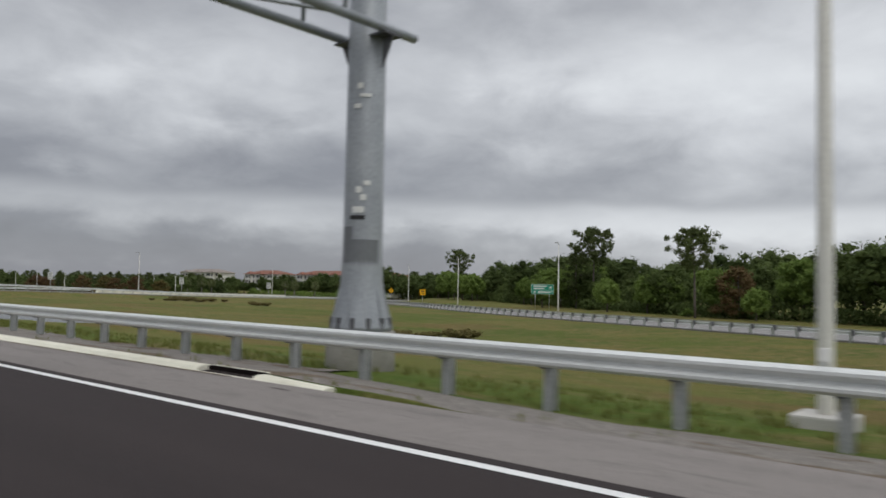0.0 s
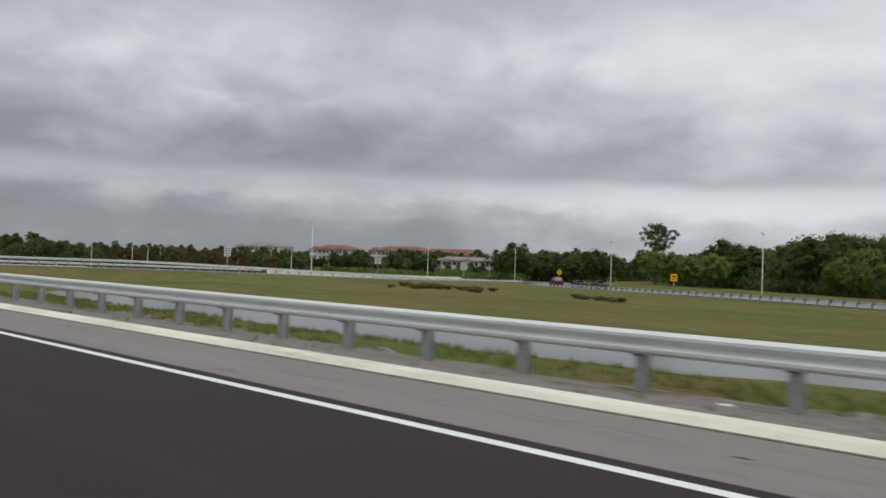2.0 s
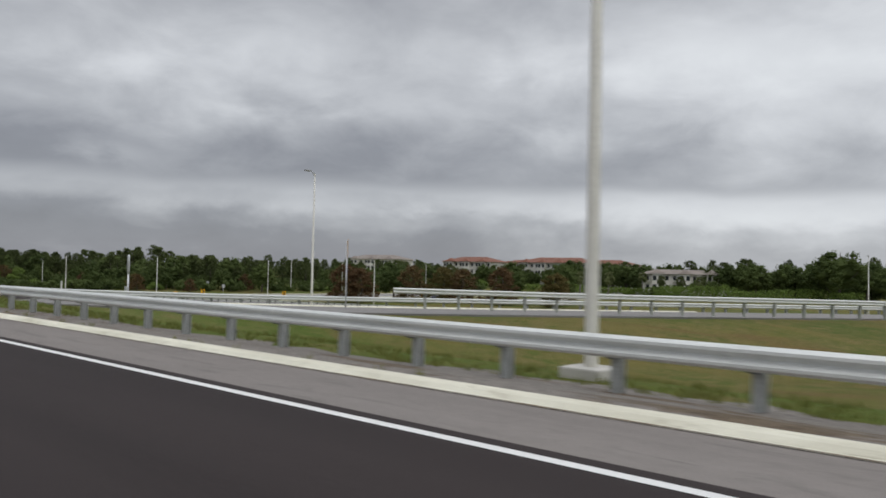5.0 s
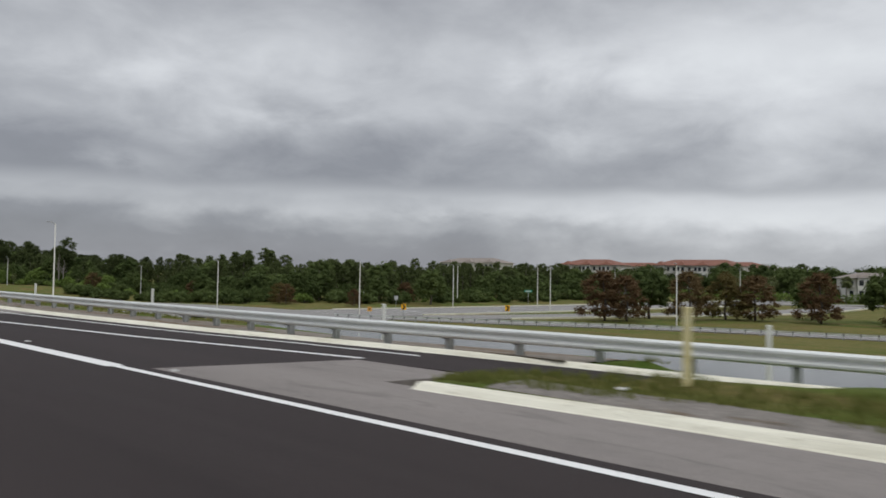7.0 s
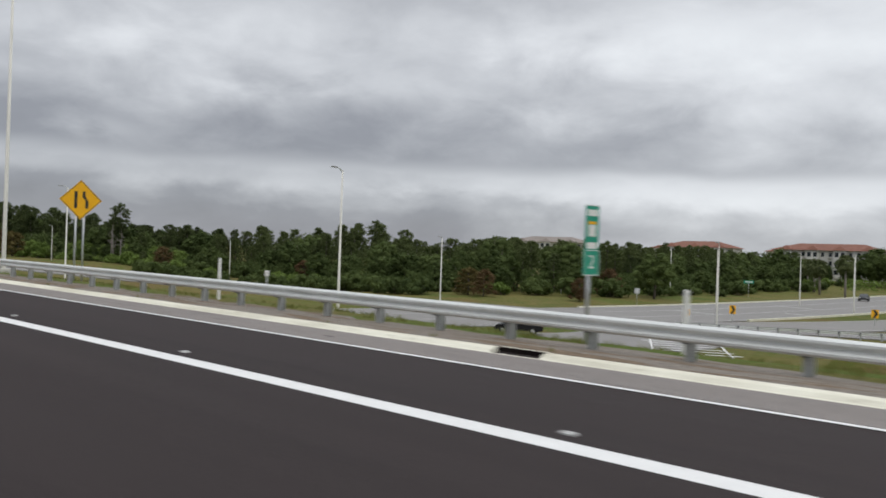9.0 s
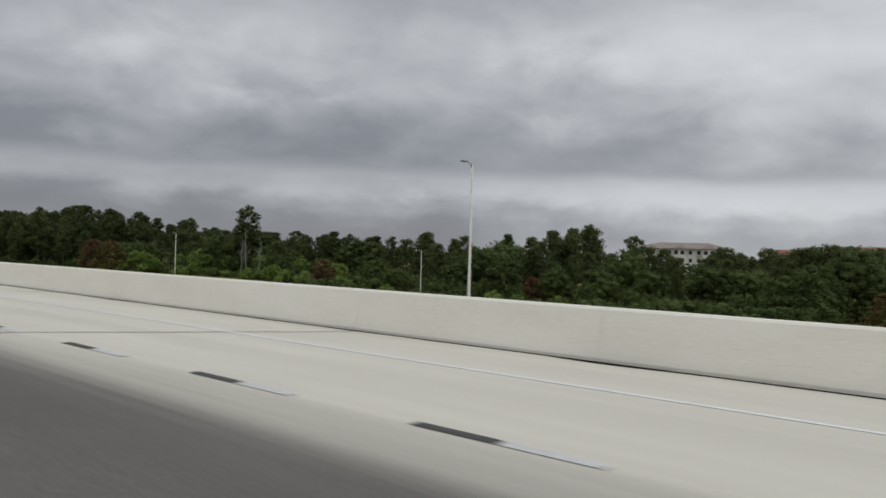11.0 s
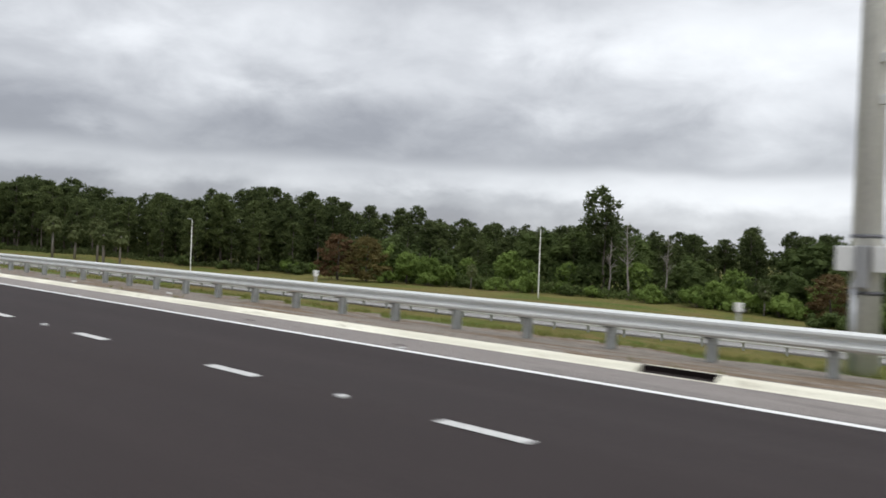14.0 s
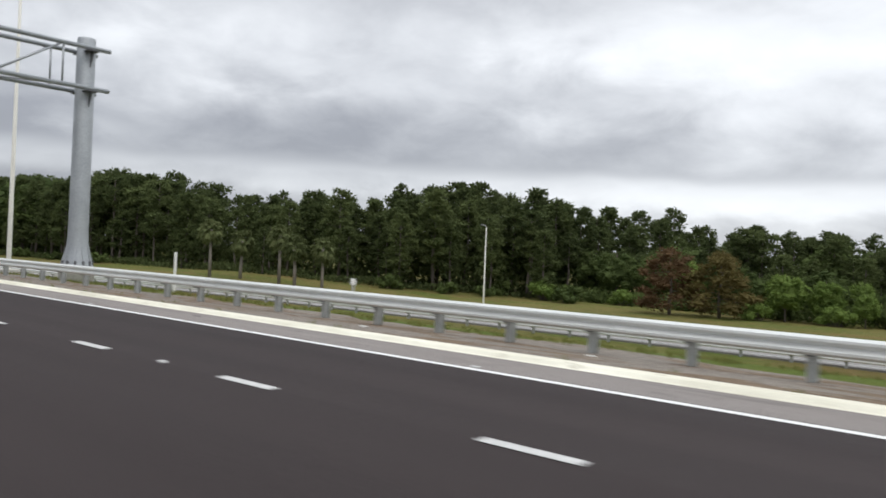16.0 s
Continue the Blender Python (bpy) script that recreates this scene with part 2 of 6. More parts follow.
M["white"] = mottled("white_plastic", (0.72, 0.72, 0.68), (0.82, 0.82, 0.78), 4, 60, 0.5, 0, 0.05)
M["black"] = mottled("black_sign_sheeting", (0.015, 0.015, 0.015), (0.03, 0.03, 0.03), 5, 60, 0.45, 0, 0.0)
M["yellow"] = mottled("yellow_sign_sheeting", (0.90, 0.42, 0.004), (0.96, 0.48, 0.008), 3, 60, 0.4, 0, 0.0)
M["green_sign"] = mottled("green_sign_sheeting", (0.01, 0.26, 0.17), (0.02, 0.32, 0.21), 3, 60, 0.4, 0, 0.0)
M["orange"] = mottled("orange_plastic", (0.62, 0.30, 0.06), (0.75, 0.42, 0.10), 4, 60, 0.5, 0, 0.05)
M["faded"] = mottled("faded_yellow_plastic", (0.60, 0.50, 0.20), (0.70, 0.66, 0.42), 4, 60, 0.5, 0, 0.05)
M["box_grey"] = mottled("aluminium_cabinet", (0.33, 0.33, 0.33), (0.45, 0.45, 0.45), 2, 30, 0.45, 0.5, 0.05)
M["grate"] = mottled("rusty_drain_grate", (0.022, 0.016, 0.015), (0.048, 0.034, 0.030), 8, 60, 0.8, 0.2, 0.3)



def verge_material(name, stone, earth, share):
    """Grey gravel with patches of brown earth and dead grass."""
    m = Mat(name, 0.9, 0, 0.15)
    patch = m.noise(m.world_vec((0.3, 1.1, 1)), 1.0, 5, 0.65, 0.9)
    small = m.noise(m.world_vec(), 6.0, 5, 0.7)
    grit = m.noise(m.world_vec(), 45.0, 3, 0.8)
    c = m.ramp(small, [(0.3, tuple(x * 0.72 for x in stone)), (0.7, tuple(x * 1.25 for x in stone))])
    d = m.ramp(small, [(0.3, tuple(x * 0.6 for x in earth)), (0.7, tuple(x * 1.35 for x in earth))])
    c = m.mix(m.ramp(patch, [(0.62 - share * 0.3, (0, 0, 0)), (0.70 - share * 0.3, (1, 1, 1))]), c, d)
    c = m.mix(1.0, c, m.ramp(grit, [(0.25, (0.6, 0.6, 0.6)), (0.75, (1.3, 1.3, 1.3))]), "MULTIPLY")
    m.color(c)
    m.bump(grit, 0.6, 0.015)
    return m.m


M["soil"] = verge_material("roadside_soil", (0.235, 0.208, 0.178), (0.190, 0.142, 0.098), 0.4)
M["gravel"] = verge_material("roadside_gravel", (0.225, 0.205, 0.185), (0.150, 0.116, 0.082), 0.3)


def grass_material():
    m = Mat("roadside_grass", 0.95, 0, 0.1)
    v = m.world_vec()
    big = m.noise(m.world_vec((0.7, 1.6, 1)), 0.05, 5, 0.6, 0.8)
    mid = m.noise(m.world_vec((0.6, 1.4, 1)), 0.35, 6, 0.65, 0.6)
    fine = m.noise(v, 9.0, 5, 0.75)
    c = m.ramp(big, [(0.30, (0.075, 0.128, 0.022)), (0.44, (0.135, 0.160, 0.036)), (0.55, (0.225, 0.182, 0.066)), (0.68, (0.110, 0.142, 0.032))])
    c = m.mix(m.ramp(mid, [(0.38, (0, 0, 0)), (0.62, (0.75, 0.75, 0.75))]), c, m.ramp(m.noise(v, 1.3, 4, 0.6), [(0.35, (0.070, 0.125, 0.020)), (0.65, (0.25, 0.195, 0.090))]))
    sep = m.nt.nodes.new("ShaderNodeSeparateXYZ")
    m.link(m.world_vec(), sep.inputs[0])
    strip_ = m.nt.nodes.new("ShaderNodeMapRange")
    strip_.inputs["From Min"].default_value, strip_.inputs["From Max"].default_value = -30.0, -15.0
    strip_.inputs["To Max"].default_value = 0.62
    m.link(sep.outputs[1], strip_.inputs[0])
    c = m.mix(strip_.outputs[0], c, m.ramp(m.noise(m.world_vec((0.5, 1.2, 1)), 0.5, 5, 0.65, 0.8), [(0.32, (0.088, 0.165, 0.024)), (0.52, (0.125, 0.185, 0.034)), (0.66, (0.24, 0.195, 0.082))]))
    sweep_ = m.noise(m.world_vec((0.05, 0.22, 1)), 1.0, 4, 0.6, 1.0)
    c = m.mix(m.ramp(sweep_, [(0.54, (0, 0, 0)), (0.64, (0.6, 0.6, 0.6))]), c, (0.21, 0.135, 0.062))
    c = m.mix(1.0, c, m.ramp(fine, [(0.25, (0.44, 0.45, 0.45)), (0.75, (1.1, 1.12, 1.05))]), "MULTIPLY")
    m.color(c)
    m.bump(fine, 0.9, 0.08)
    return m.m


def leaf_material(name, dark, light, dry=None):
    m = Mat(name, 0.85, 0, 0.08)
    c = m.ramp(m.island(), [(0.0, dark), (1.0, light)])
    c = m.mix(0.4, c, m.ramp(m.random(), [(0.0, tuple(x * 0.75 for x in dark)), (1.0, dry or tuple(min(1, x * 1.3) for x in light))]))
    m.color(c)
    glow = m.nt.nodes.new("ShaderNodeBsdfTranslucent")
    both = m.nt.nodes.new("ShaderNodeMixShader")
    both.inputs[0].default_value = 0.4
    m.link(c, glow.inputs[0])
    m.link(m.b.outputs[0], both.inputs[1])
    m.link(glow.outputs[0], both.inputs[2])
    m.link(both.outputs[0], m.nt.nodes["Material Output"].inputs[0])
    return m.m


def bark_material(name, a, b):
    return mottled(name, a, b, 3, 30, 0.95, 0, 0.6, (1, 1, 0.25), 0.15)


M["grass"] = grass_material()
M["pine"] = leaf_material("pine_needles", (0.056, 0.077, 0.032), (0.128, 0.155, 0.060))
M["oak"] = leaf_material("broad_leaves", (0.066, 0.096, 0.034), (0.120, 0.156, 0.052))
M["light_oak"] = leaf_material("fresh_leaves", (0.124, 0.188, 0.045), (0.214, 0.290, 0.079))
M["rust"] = leaf_material("rusty_cypress_foliage", (0.125, 0.076, 0.042), (0.205, 0.128, 0.070), (0.150, 0.128, 0.054))
M["olive"] = leaf_material("olive_cypress_foliage", (0.125, 0.108, 0.040), (0.205, 0.172, 0.066), (0.165, 0.120, 0.054))
M["weed"] = leaf_material("dry_weed_leaves", (0.170, 0.128, 0.060), (0.255, 0.215, 0.088), (0.180, 0.190, 0.066))
M["dead_bark"] = bark_material("bare_grey_wood", (0.20, 0.175, 0.16), (0.32, 0.29, 0.265))
M["palm"] = leaf_material("palm_fronds", (0.085, 0.110, 0.044), (0.200, 0.225, 0.100))
M["drygrass"] = leaf_material("grass_blades", (0.085, 0.140, 0.026), (0.225, 0.235, 0.068), (0.235, 0.205, 0.078))
M["bark"] = bark_material("grey_bark", (0.085, 0.072, 0.062), (0.18, 0.155, 0.135))


def water_material():
    m = Mat("pond_water", 0.12, 0, 0.3)
    m.color((0.05, 0.055, 0.05))
    m.bump(m.noise(m.world_vec((1, 1, 1)), 2.2, 3, 0.6), 0.06, 0.02)
    return m.m


M["water"] = water_material()


# ---------------------------------------------------------------- mesh helpers
def part(name, bm, material, parent=None, label=""):
    """Links a bmesh as one mesh object, under a thing or a part."""
    me = bpy.data.meshes.new(name)
    bm.to_mesh(me)
    bm.free()
    me.materials.append(material)
    ob = new(name, me)
    ob.parent = parent
    if label:
        ob["label"] = label
    return ob


def child(name, mesh, parent, m=None, label=""):
    """One more object on a mesh that is there already."""
    ob = new(name, mesh)
    ob.parent = parent
    if m is not None:
        ob.matrix_basis = m
    if label:
        ob["label"] = label
    return ob


def thing(name, m, label, category, group="", kind=""):
    ob = new(name)
    ob.matrix_basis = m
    ob.empty_display_size = 0.2
    return tagged(ob, label, category, group, kind)


def box(bm, cx, cy, cz, sx, sy, sz, bevel=0.0, m=None):
    r = bmesh.ops.create_cube(bm, size=1.0)["verts"]
    mt = Matrix.LocRotScale((cx, cy, cz), None, (sx, sy, sz))
    bmesh.ops.transform(bm, matrix=(m @ mt if m else mt), verts=r)
    if bevel:
        es = list({e for v in r for e in v.link_edges})
        bmesh.ops.bevel(bm, geom=es, offset=bevel, segments=2, affect="EDGES", profile=0.6)
    return bm


def boxed(*a, **k):
    return box(bmesh.new(), *a, **k)


def tube(bm, pts, radii, sides=10, cap=True):
    """A round bar through points, tapering from radius to radius."""
    rings, pts = [], [Vector(p) for p in pts]
    for i, p in enumerate(pts):
        d = (pts[min(i + 1, len(pts) - 1)] - pts[max(i - 1, 0)]).normalized()
        a = d.orthogonal().normalized() if i == 0 else (a - d * a.dot(d)).normalized()
        b = d.cross(a)
        rings.append([bm.verts.new(p + (a * math.cos(2 * math.pi * k / sides) + b * math.sin(2 * math.pi * k / sides)) * radii[i]) for k in range(sides)])
    for r, s in zip(rings, rings[1:]):
        for k in range(sides):
            f = bm.faces.new((r[k], r[(k + 1) % sides], s[(k + 1) % sides], s[k]))
            f.smooth = sides > 6
    if cap:
        bm.faces.new(rings[0][::-1])
        bm.faces.new(rings[-1])
    return bm


def sweep(name, profile, path, material, parent=None, closed=False, label=""):
    """Sweeps a (side, up) profile along path points; side is to the right of the way."""
    bm, rows = bmesh.new(), []
    path = [Vector(p) for p in path]
    for i, p in enumerate(path):
        d = path[min(i + 1, len(path) - 1)] - path[max(i - 1, 0)]
        side = Vector((d.y, -d.x, 0)).normalized()
        rows.append([bm.verts.new(p + side * s + Vector((0, 0, u))) for s, u in profile])
    n = len(profile)
    for a, b in zip(rows, rows[1:]):
        for k in range(n if closed else n - 1):
            bm.faces.new((a[k], b[k], b[(k + 1) % n], a[(k + 1) % n]))
    if closed:
        bm.faces.new(rows[0])
        bm.faces.new(rows[-1][::-1])
    bmesh.ops.recalc_face_normals(bm, faces=bm.faces)
    return part(name, bm, material, parent, label)


def smooth(a, b, x):
    t = min(1.0, max(0.0, (x - a) / (b - a)))
    return t * t * (3 - 2 * t)


def spline(points, step):
    """A smooth run of points through the given ones, about step metres apart."""
    pts, out = [Vector(p) for p in points], []
    for i in range(len(pts) - 1):
        p0, p1, p2, p3 = pts[max(i - 1, 0)], pts[i], pts[i + 1], pts[min(i + 2, len(pts) - 1)]
        n = max(2, int((p2 - p1).length / step))
        for k in range(n):
            t = k / n
            out.append(0.5 * ((2 * p1) + (p2 - p0) * t + (2 * p0 - 5 * p1 + 4 * p2 - p3) * t * t + (3 * p1 - p0 - 3 * p2 + p3) * t ** 3))
    return out + [pts[-1]]


# ---------------------------------------------------------------- plan of the place
BRIDGE = (320.0, 370.4)
RAMP_B = spline([(170, -185, -3.6), (158, -148, -2.9), (149, -112, -2.3), (148, -88, -1.8), (154, -66, -1.25), (163, -46.2, -1.0), (174.5, -31.8, -1.0), (184.5, -22.6, -0.95), (191.5, -18.2, -0.84), (197.2, -15.0, -0.66), (203.5, -12.95, -0.48), (209, -11.8, -0.40), (214, -10.9, -0.33)], 4)
RAMP_A = spline([(-160, 30, -0.4), (-110, 4, -0.5), (-60, -16, -0.7), (-5, -46, -1.1), (48, -76, -1.7), (88, -104, -2.2), (124, -127, -2.8), (150, -150, -3.2), (170, -185, -3.6)], 4)
STREET = spline([(170, -185, -3.6), (205, -215, -4.6), (262, -225, -5.4), (300, -205, -5.9)], 6)
CROSS = spline([(350, 300, -6.0), (348, 40, -6.0), (341, -20, -6.0), (324, -62, -6.0), (310, -100, -6.0), (301, -160, -6.0), (295, -230, -6.0), (270, -420, -5.0)], 6)
APRON = spline([(306, -50, -6.0), (299, -58, -6.0), (297, -68, -6.0), (300, -84, -6.0)], 4)
LOOP = spline([(304, -84, -6.0), (276, -94, -6.0), (250, -104, -5.9), (215, -112, -5.8), (185, -128, -5.0)], 5)
ARM = spline([(297, -86, -6.0), (288, -104, -6.0), (281, -124, -6.0), (274, -143, -6.0), (266, -166, -6.0), (262, -190, -5.8), (262, -216, -5.5)], 5)
FRONT = spline([(318, -84, -6.0), (345, -82, -6.0), (380, -73, -6.0), (420, -61, -5.0), (455, -51, -3.9), (485, -47.5, -3.5), (510, -46.5, -3.4), (560, -42, -3.1), (640, -30, -2.4), (760, -16, -1.4)], 5)
ROADS = [(RAMP_A, 4.6), (RAMP_B, 2.9), (STREET, 5.5), (CROSS, 11.0), (LOOP, 4.2), (FRONT, 4.0), (APRON, 7.0), (ARM, 5.5)]
POND_A, POND_B = (87, -29.0, 30, 6.4, -2.05, 0.0), (233, -43, 33, 6.5, -3.5, 0.0)
NODES = [(p.x, p.y, p.z, hw) for path, hw in ROADS for p in path]
KX, KY, KZ, KW = (np.array(c) for c in zip(*NODES))


def curb_back(x):
    """The y at which the soil begins behind the kerb or the shoulder."""
    return (-7.91 if x < 210.4 else -12.64 + 2.07 * smooth(212, 232, x)) + 0.34 * (1 - smooth(0, 4.6, x)) - 1.3 * (smooth(318, 322, x) - smooth(371, 375, x)) - 1.0 * smooth(371, 375, x) * (1 - smooth(378, 394, x))


def grid_back(x):
    """Where the rows of the ground sheet begin."""
    return max(curb_back(x), -7.91 - 2.77 * smooth(212, 232, x)) if x < 240 else curb_back(x)


def rail_y(x):
    return -9.2 - 3.3 * smooth(170, 205, x)


def far_level(x):
    return -2.1 - 3.6 * smooth(130, 225, x) + 1.0 * smooth(420, 480, x) + 1.6 * smooth(540, 590, x)


def ground_z(x, y):
    back = curb_back(x)
    d = back - y
    if d < 0:
        return -0.5 - 5.4 * (smooth(322, 326, x) - smooth(368, 372, x)) * (1 if y < 12 else 0)
    w = 15 + 8 * smooth(140, 220, x)
    rail_d = max(0.6, back - rail_y(x)) + 0.5 + 2.5 * smooth(168, 185, x) * (1 - smooth(204, 210, x))
    z = -0.075 - 0.1 * (1 - smooth(3, 7, x)) - 0.15 * smooth(0, rail_d, d) - 0.12 * smooth(208, 225, x) - 0.14 * (smooth(209.5, 211, x) - smooth(215, 226, x))
    nose = smooth(176, 188, x) * (1 - smooth(208.5, 212, x))
    crest = 4.0 - 1.1 * smooth(197, 205, x)
    z += nose * ((0.36 * (1 - smooth(197, 209, x)) + 0.16 * (1 - smooth(207, 212, x))) * smooth(0.6, crest - 0.6, d) - 0.75 * smooth(crest, crest + 1.4, d))
    drop = smooth(rail_d, rail_d + w, d)
    on_bridge = smooth(322, 326, x) - smooth(368, 372, x)
    drop = max(drop, on_bridge)
    z = z + (far_level(x) - z) * drop
    z -= 1.3 * drop * (smooth(345, 385, x) - smooth(425, 465, x)) * smooth(-150, -110, y)
    if d > 3:
        z += 0.16 * min(1, (d - 3) / 8) * noise.noise((x * 0.07, y * 0.07, 0.3)) + 0.05 * noise.noise((x * 0.3, y * 0.3, 1.7))
    # roads on their low banks
    q = np.hypot(KX - x, KY - y)
    k = int(np.argmin(q - KW))
    off = q[k] - KW[k] + 1.4 * smooth(192, 200, x) * smooth(-26, -18, y)
    near = smooth(168, 195, x) * smooth(-32, -22, y)
    reach = 15 - 14.2 * smooth(168, 195, x) * smooth(-32, -22, y)
    if off < reach and d > 0.2:
        z = KZ[k] - 0.09 + (z - KZ[k] + 0.09) * smooth(0.8 - 0.7 * near, reach, off)
    for cx, cy, rx, ry, wz, lean in (POND_A, POND_B):
        s = math.hypot((x - cx) / rx, (y - cy - lean * (x - cx)) / ry) + 0.06 * noise.noise((x * 0.12, y * 0.12, 4.0))
        if s < 1.35:
            z = wz - 0.7 + (max(z, wz + 0.25) - wz + 0.7) * smooth(0.82, 1.22, s) if s > 0.82 else wz - 0.7
    return z


def build_ground():
    xs = [-2600, -1200, -600, -300, -160, -100] + sorted([-70 + 2.5 * k for k in range(317)] + [209, 210.3, 210.5, 211.2]) + [760, 820, 900, 1100, 1500, 2600]
    ss = [0.0, 0.35, 0.7, 1.05, 1.5, 2.0, 2.6, 3.3, 4.0, 5.0, 6.0, 7.2] + [8.5 + 1.6 * k for k in range(34)] + [66 + 4.5 * k for k in range(36)] + [245, 275, 320, 400, 520, 800, 1400, 2600]
    bm = bmesh.new()
    rows = []
    for x in xs:
        b = grid_back(x)
        row = [bm.verts.new((x, y, -0.6 if y < 40 and not 322 < x < 371 else -5.9 if y < 40 else -3.0)) for y in (2600, 300, 60, 16)]
        row += [bm.verts.new((x, b + 0.06, -0.6 if not 322 < x < 371 else -5.9))]
        row += [bm.verts.new((x, b - s, ground_z(x, b - s))) for s in ss]
        rows.append(row)
    for a, b in zip(rows, rows[1:]):
        for k in range(len(a) - 1):
            f = bm.faces.new((a[k], a[k + 1], b[k + 1], b[k]))
            f.smooth = True
    ob = part("ground", bm, M["grass"])
    return tagged(ob, "mown roadside grass, green and straw-coloured, on low banks", "grass", kind="structure")


build_ground()


def ribbon(name, path, half, material, label, category, lift=0.0, thick=0.12):
    prof = [(-half, lift), (-half + 0.01, lift - thick), (half - 0.01, lift - thick), (half, lift), (half * 0.4, lift + 0.03), (-half * 0.4, lift + 0.03)]
    ob = sweep(name, prof, path, material, closed=True)
    return tagged(ob, label, category, kind="structure")


def road_z(y):
    """The cross fall: nearly level in the middle lanes, steeper towards the side."""
    a = abs(y)
    return -0.0082 * a if a < 4.9 else -0.040 - 0.038 * (a - 4.9)


def slab(name, x0, x1, y0, y1, material, label, category="road", lift=0.0, step=12.0, y1_end=None, thick=0.25, skew=0.0, skew_at=""):
    """A strip of the carriageway with its cross fall, from y0 (left) to y1 (right)."""
    bm, rows = bmesh.new(), []
    n = max(1, int((x1 - x0) / step))
    skewed = {"start": (0,), "end": (n,), "both": (0, n)}.get(skew_at, ())
    for i in range(n + 1):
        x = x0 + (x1 - x0) * i / n
        ye = y1 if y1_end is None else y1 + (y1_end - y1) * i / n
        ys = [y0] + [c for c in (4.9, 0.0, -4.9) if y0 - 0.01 > c > ye + 0.01] + [ye]
        sx = 0.17 * skew
        rows.append([bm.verts.new((x + sx * y * (i in skewed), y, road_z(y) + lift)) for y in ys] + [bm.verts.new((x + sx * y * (i in skewed), y, road_z(y) + lift - thick)) for y in reversed(ys)])
    m = len(rows[0])
    for a, b in zip(rows, rows[1:]):
        for k in range(m):
            bm.faces.new((a[k], a[(k + 1) % m], b[(k + 1) % m], b[k]))
    bm.faces.new(rows[0][::-1])
    bm.faces.new(rows[-1])
    bmesh.ops.recalc_face_normals(bm, faces=bm.faces)
    return tagged(part(name, bm, material), label, category, kind="structure")


# the carriageway: dark lanes, paler shoulder, then the concrete bridge and asphalt again
LANE = "dark worn asphalt driving lanes of the motorway"
SHOULD = "paler grey asphalt shoulder with scuffs beside the kerb"
BX = BRIDGE[1] + 1.45  # where the skewed deck end crosses the middle line
slab("road_lanes_south", -400, BRIDGE[0], 16, -5.46, M["lane"], LANE)
slab("road_lanes_north", BX, 1200, 16, -8.68, M["lane"], LANE, skew=1, skew_at="start")
slab("shoulder_south", -400, 210.6, -5.46, -7.55, M["shoulder"], SHOULD)
slab("merge_gore", 210.6, 213.5, -5.46, -9.5, M["shoulder"], "grey asphalt of the merging nose", step=3)
slab("merge_lane", 213.5, 232, -5.46, -12.25, M["lane"], "dark asphalt merging lane", step=3, y1_end=-10.2)
slab("merge_lane_north", 232, BRIDGE[0], -5.46, -8.68, M["lane"], "dark asphalt merging lane")
slab("shoulder_merge", 232, BRIDGE[0], -8.68, -10.2, M["shoulder"], SHOULD, lift=0.003)
slab("shoulder_north", BX, 1200, -8.68, -10.2, M["shoulder"], SHOULD, skew=1, skew_at="start")
slab("shoulder_end", BX, BX + 22, -10.2, -11.62, M["shoulder"], SHOULD, skew=1, skew_at="start", step=3, y1_end=-10.21)
slab("bridge_deck", BRIDGE[0], BX, 16, -12.2, M["deck"], "pale stained concrete bridge deck", "bridge", thick=0.9, skew=1, skew_at="end")
for ob_path, hw, nm, mat, lab in ((RAMP_A, 4.6, "road_exit_ramp", "ramp", "grey asphalt exit ramp"), (RAMP_B, 2.9, "road_entry_ramp", "ramp", "grey asphalt entry ramp climbing to the motorway"),
                                  (STREET, 5.5, "road_side_street", "street", "pale concrete side street"), (CROSS, 11.0, "road_cross_street", "street", "pale concrete cross street with a wide junction"), (APRON, 7.0, "road_junction_apron", "street", "pale concrete apron of the junction with painted hatching"), (ARM, 5.5, "road_junction_arm", "street", "pale concrete arm of the junction curving behind the loop"),
                                  (LOOP, 4.2, "road_loop_ramp", "ramp", "grey asphalt loop ramp"), (FRONT, 4.0, "road_slip", "street", "pale concrete slip road below the bank")):
    path = ob_path if nm != "road_entry_ramp" else [p for p in ob_path if p.x < 194]
    lift = {"road_side_street": 0.02, "road_loop_ramp": 0.015, "road_slip": 0.025, "road_junction_apron": 0.012, "road_junction_arm": 0.03, "road_entry_ramp": 0.008}.get(nm, 0.0)
    ribbon(nm, path, hw, M[mat], lab, "road", lift)


def ramp_end():
    """The dark last stretch of the entry ramp, narrowing to one lane beside the nose."""
    bm = bmesh.new()
    left = [(190.2, -16.4, -0.82), (194.5, -14.2, -0.72), (199, -12.75, -0.58), (204, -11.5, -0.46), (208.5, -10.5, -0.34), (213.5, -9.5, -0.215)]
    right = [(193.6, -19.7, -0.84), (198, -16.4, -0.66), (202, -14.6, -0.50), (206, -13.5, -0.43), (209.5, -12.85, -0.38), (213.5, -12.25, -0.318)]
    a, b = ([bm.verts.new(p) for p in side] for side in (left, right))
    c, d = ([bm.verts.new((x, y, z - 0.2)) for x, y, z in side] for side in (left, right))
    for k in range(5):
        for q in ((a[k], b[k], b[k + 1], a[k + 1]), (c[k], a[k], a[k + 1], c[k + 1]), (b[k], d[k], d[k + 1], b[k + 1])):
            bm.faces.new(q)
    bmesh.ops.recalc_face_normals(bm, faces=bm.faces)
    tagged(part("road_ramp_end", bm, M["lane"]), "dark asphalt end of the entry ramp", "road", kind="structure")


ramp_end()


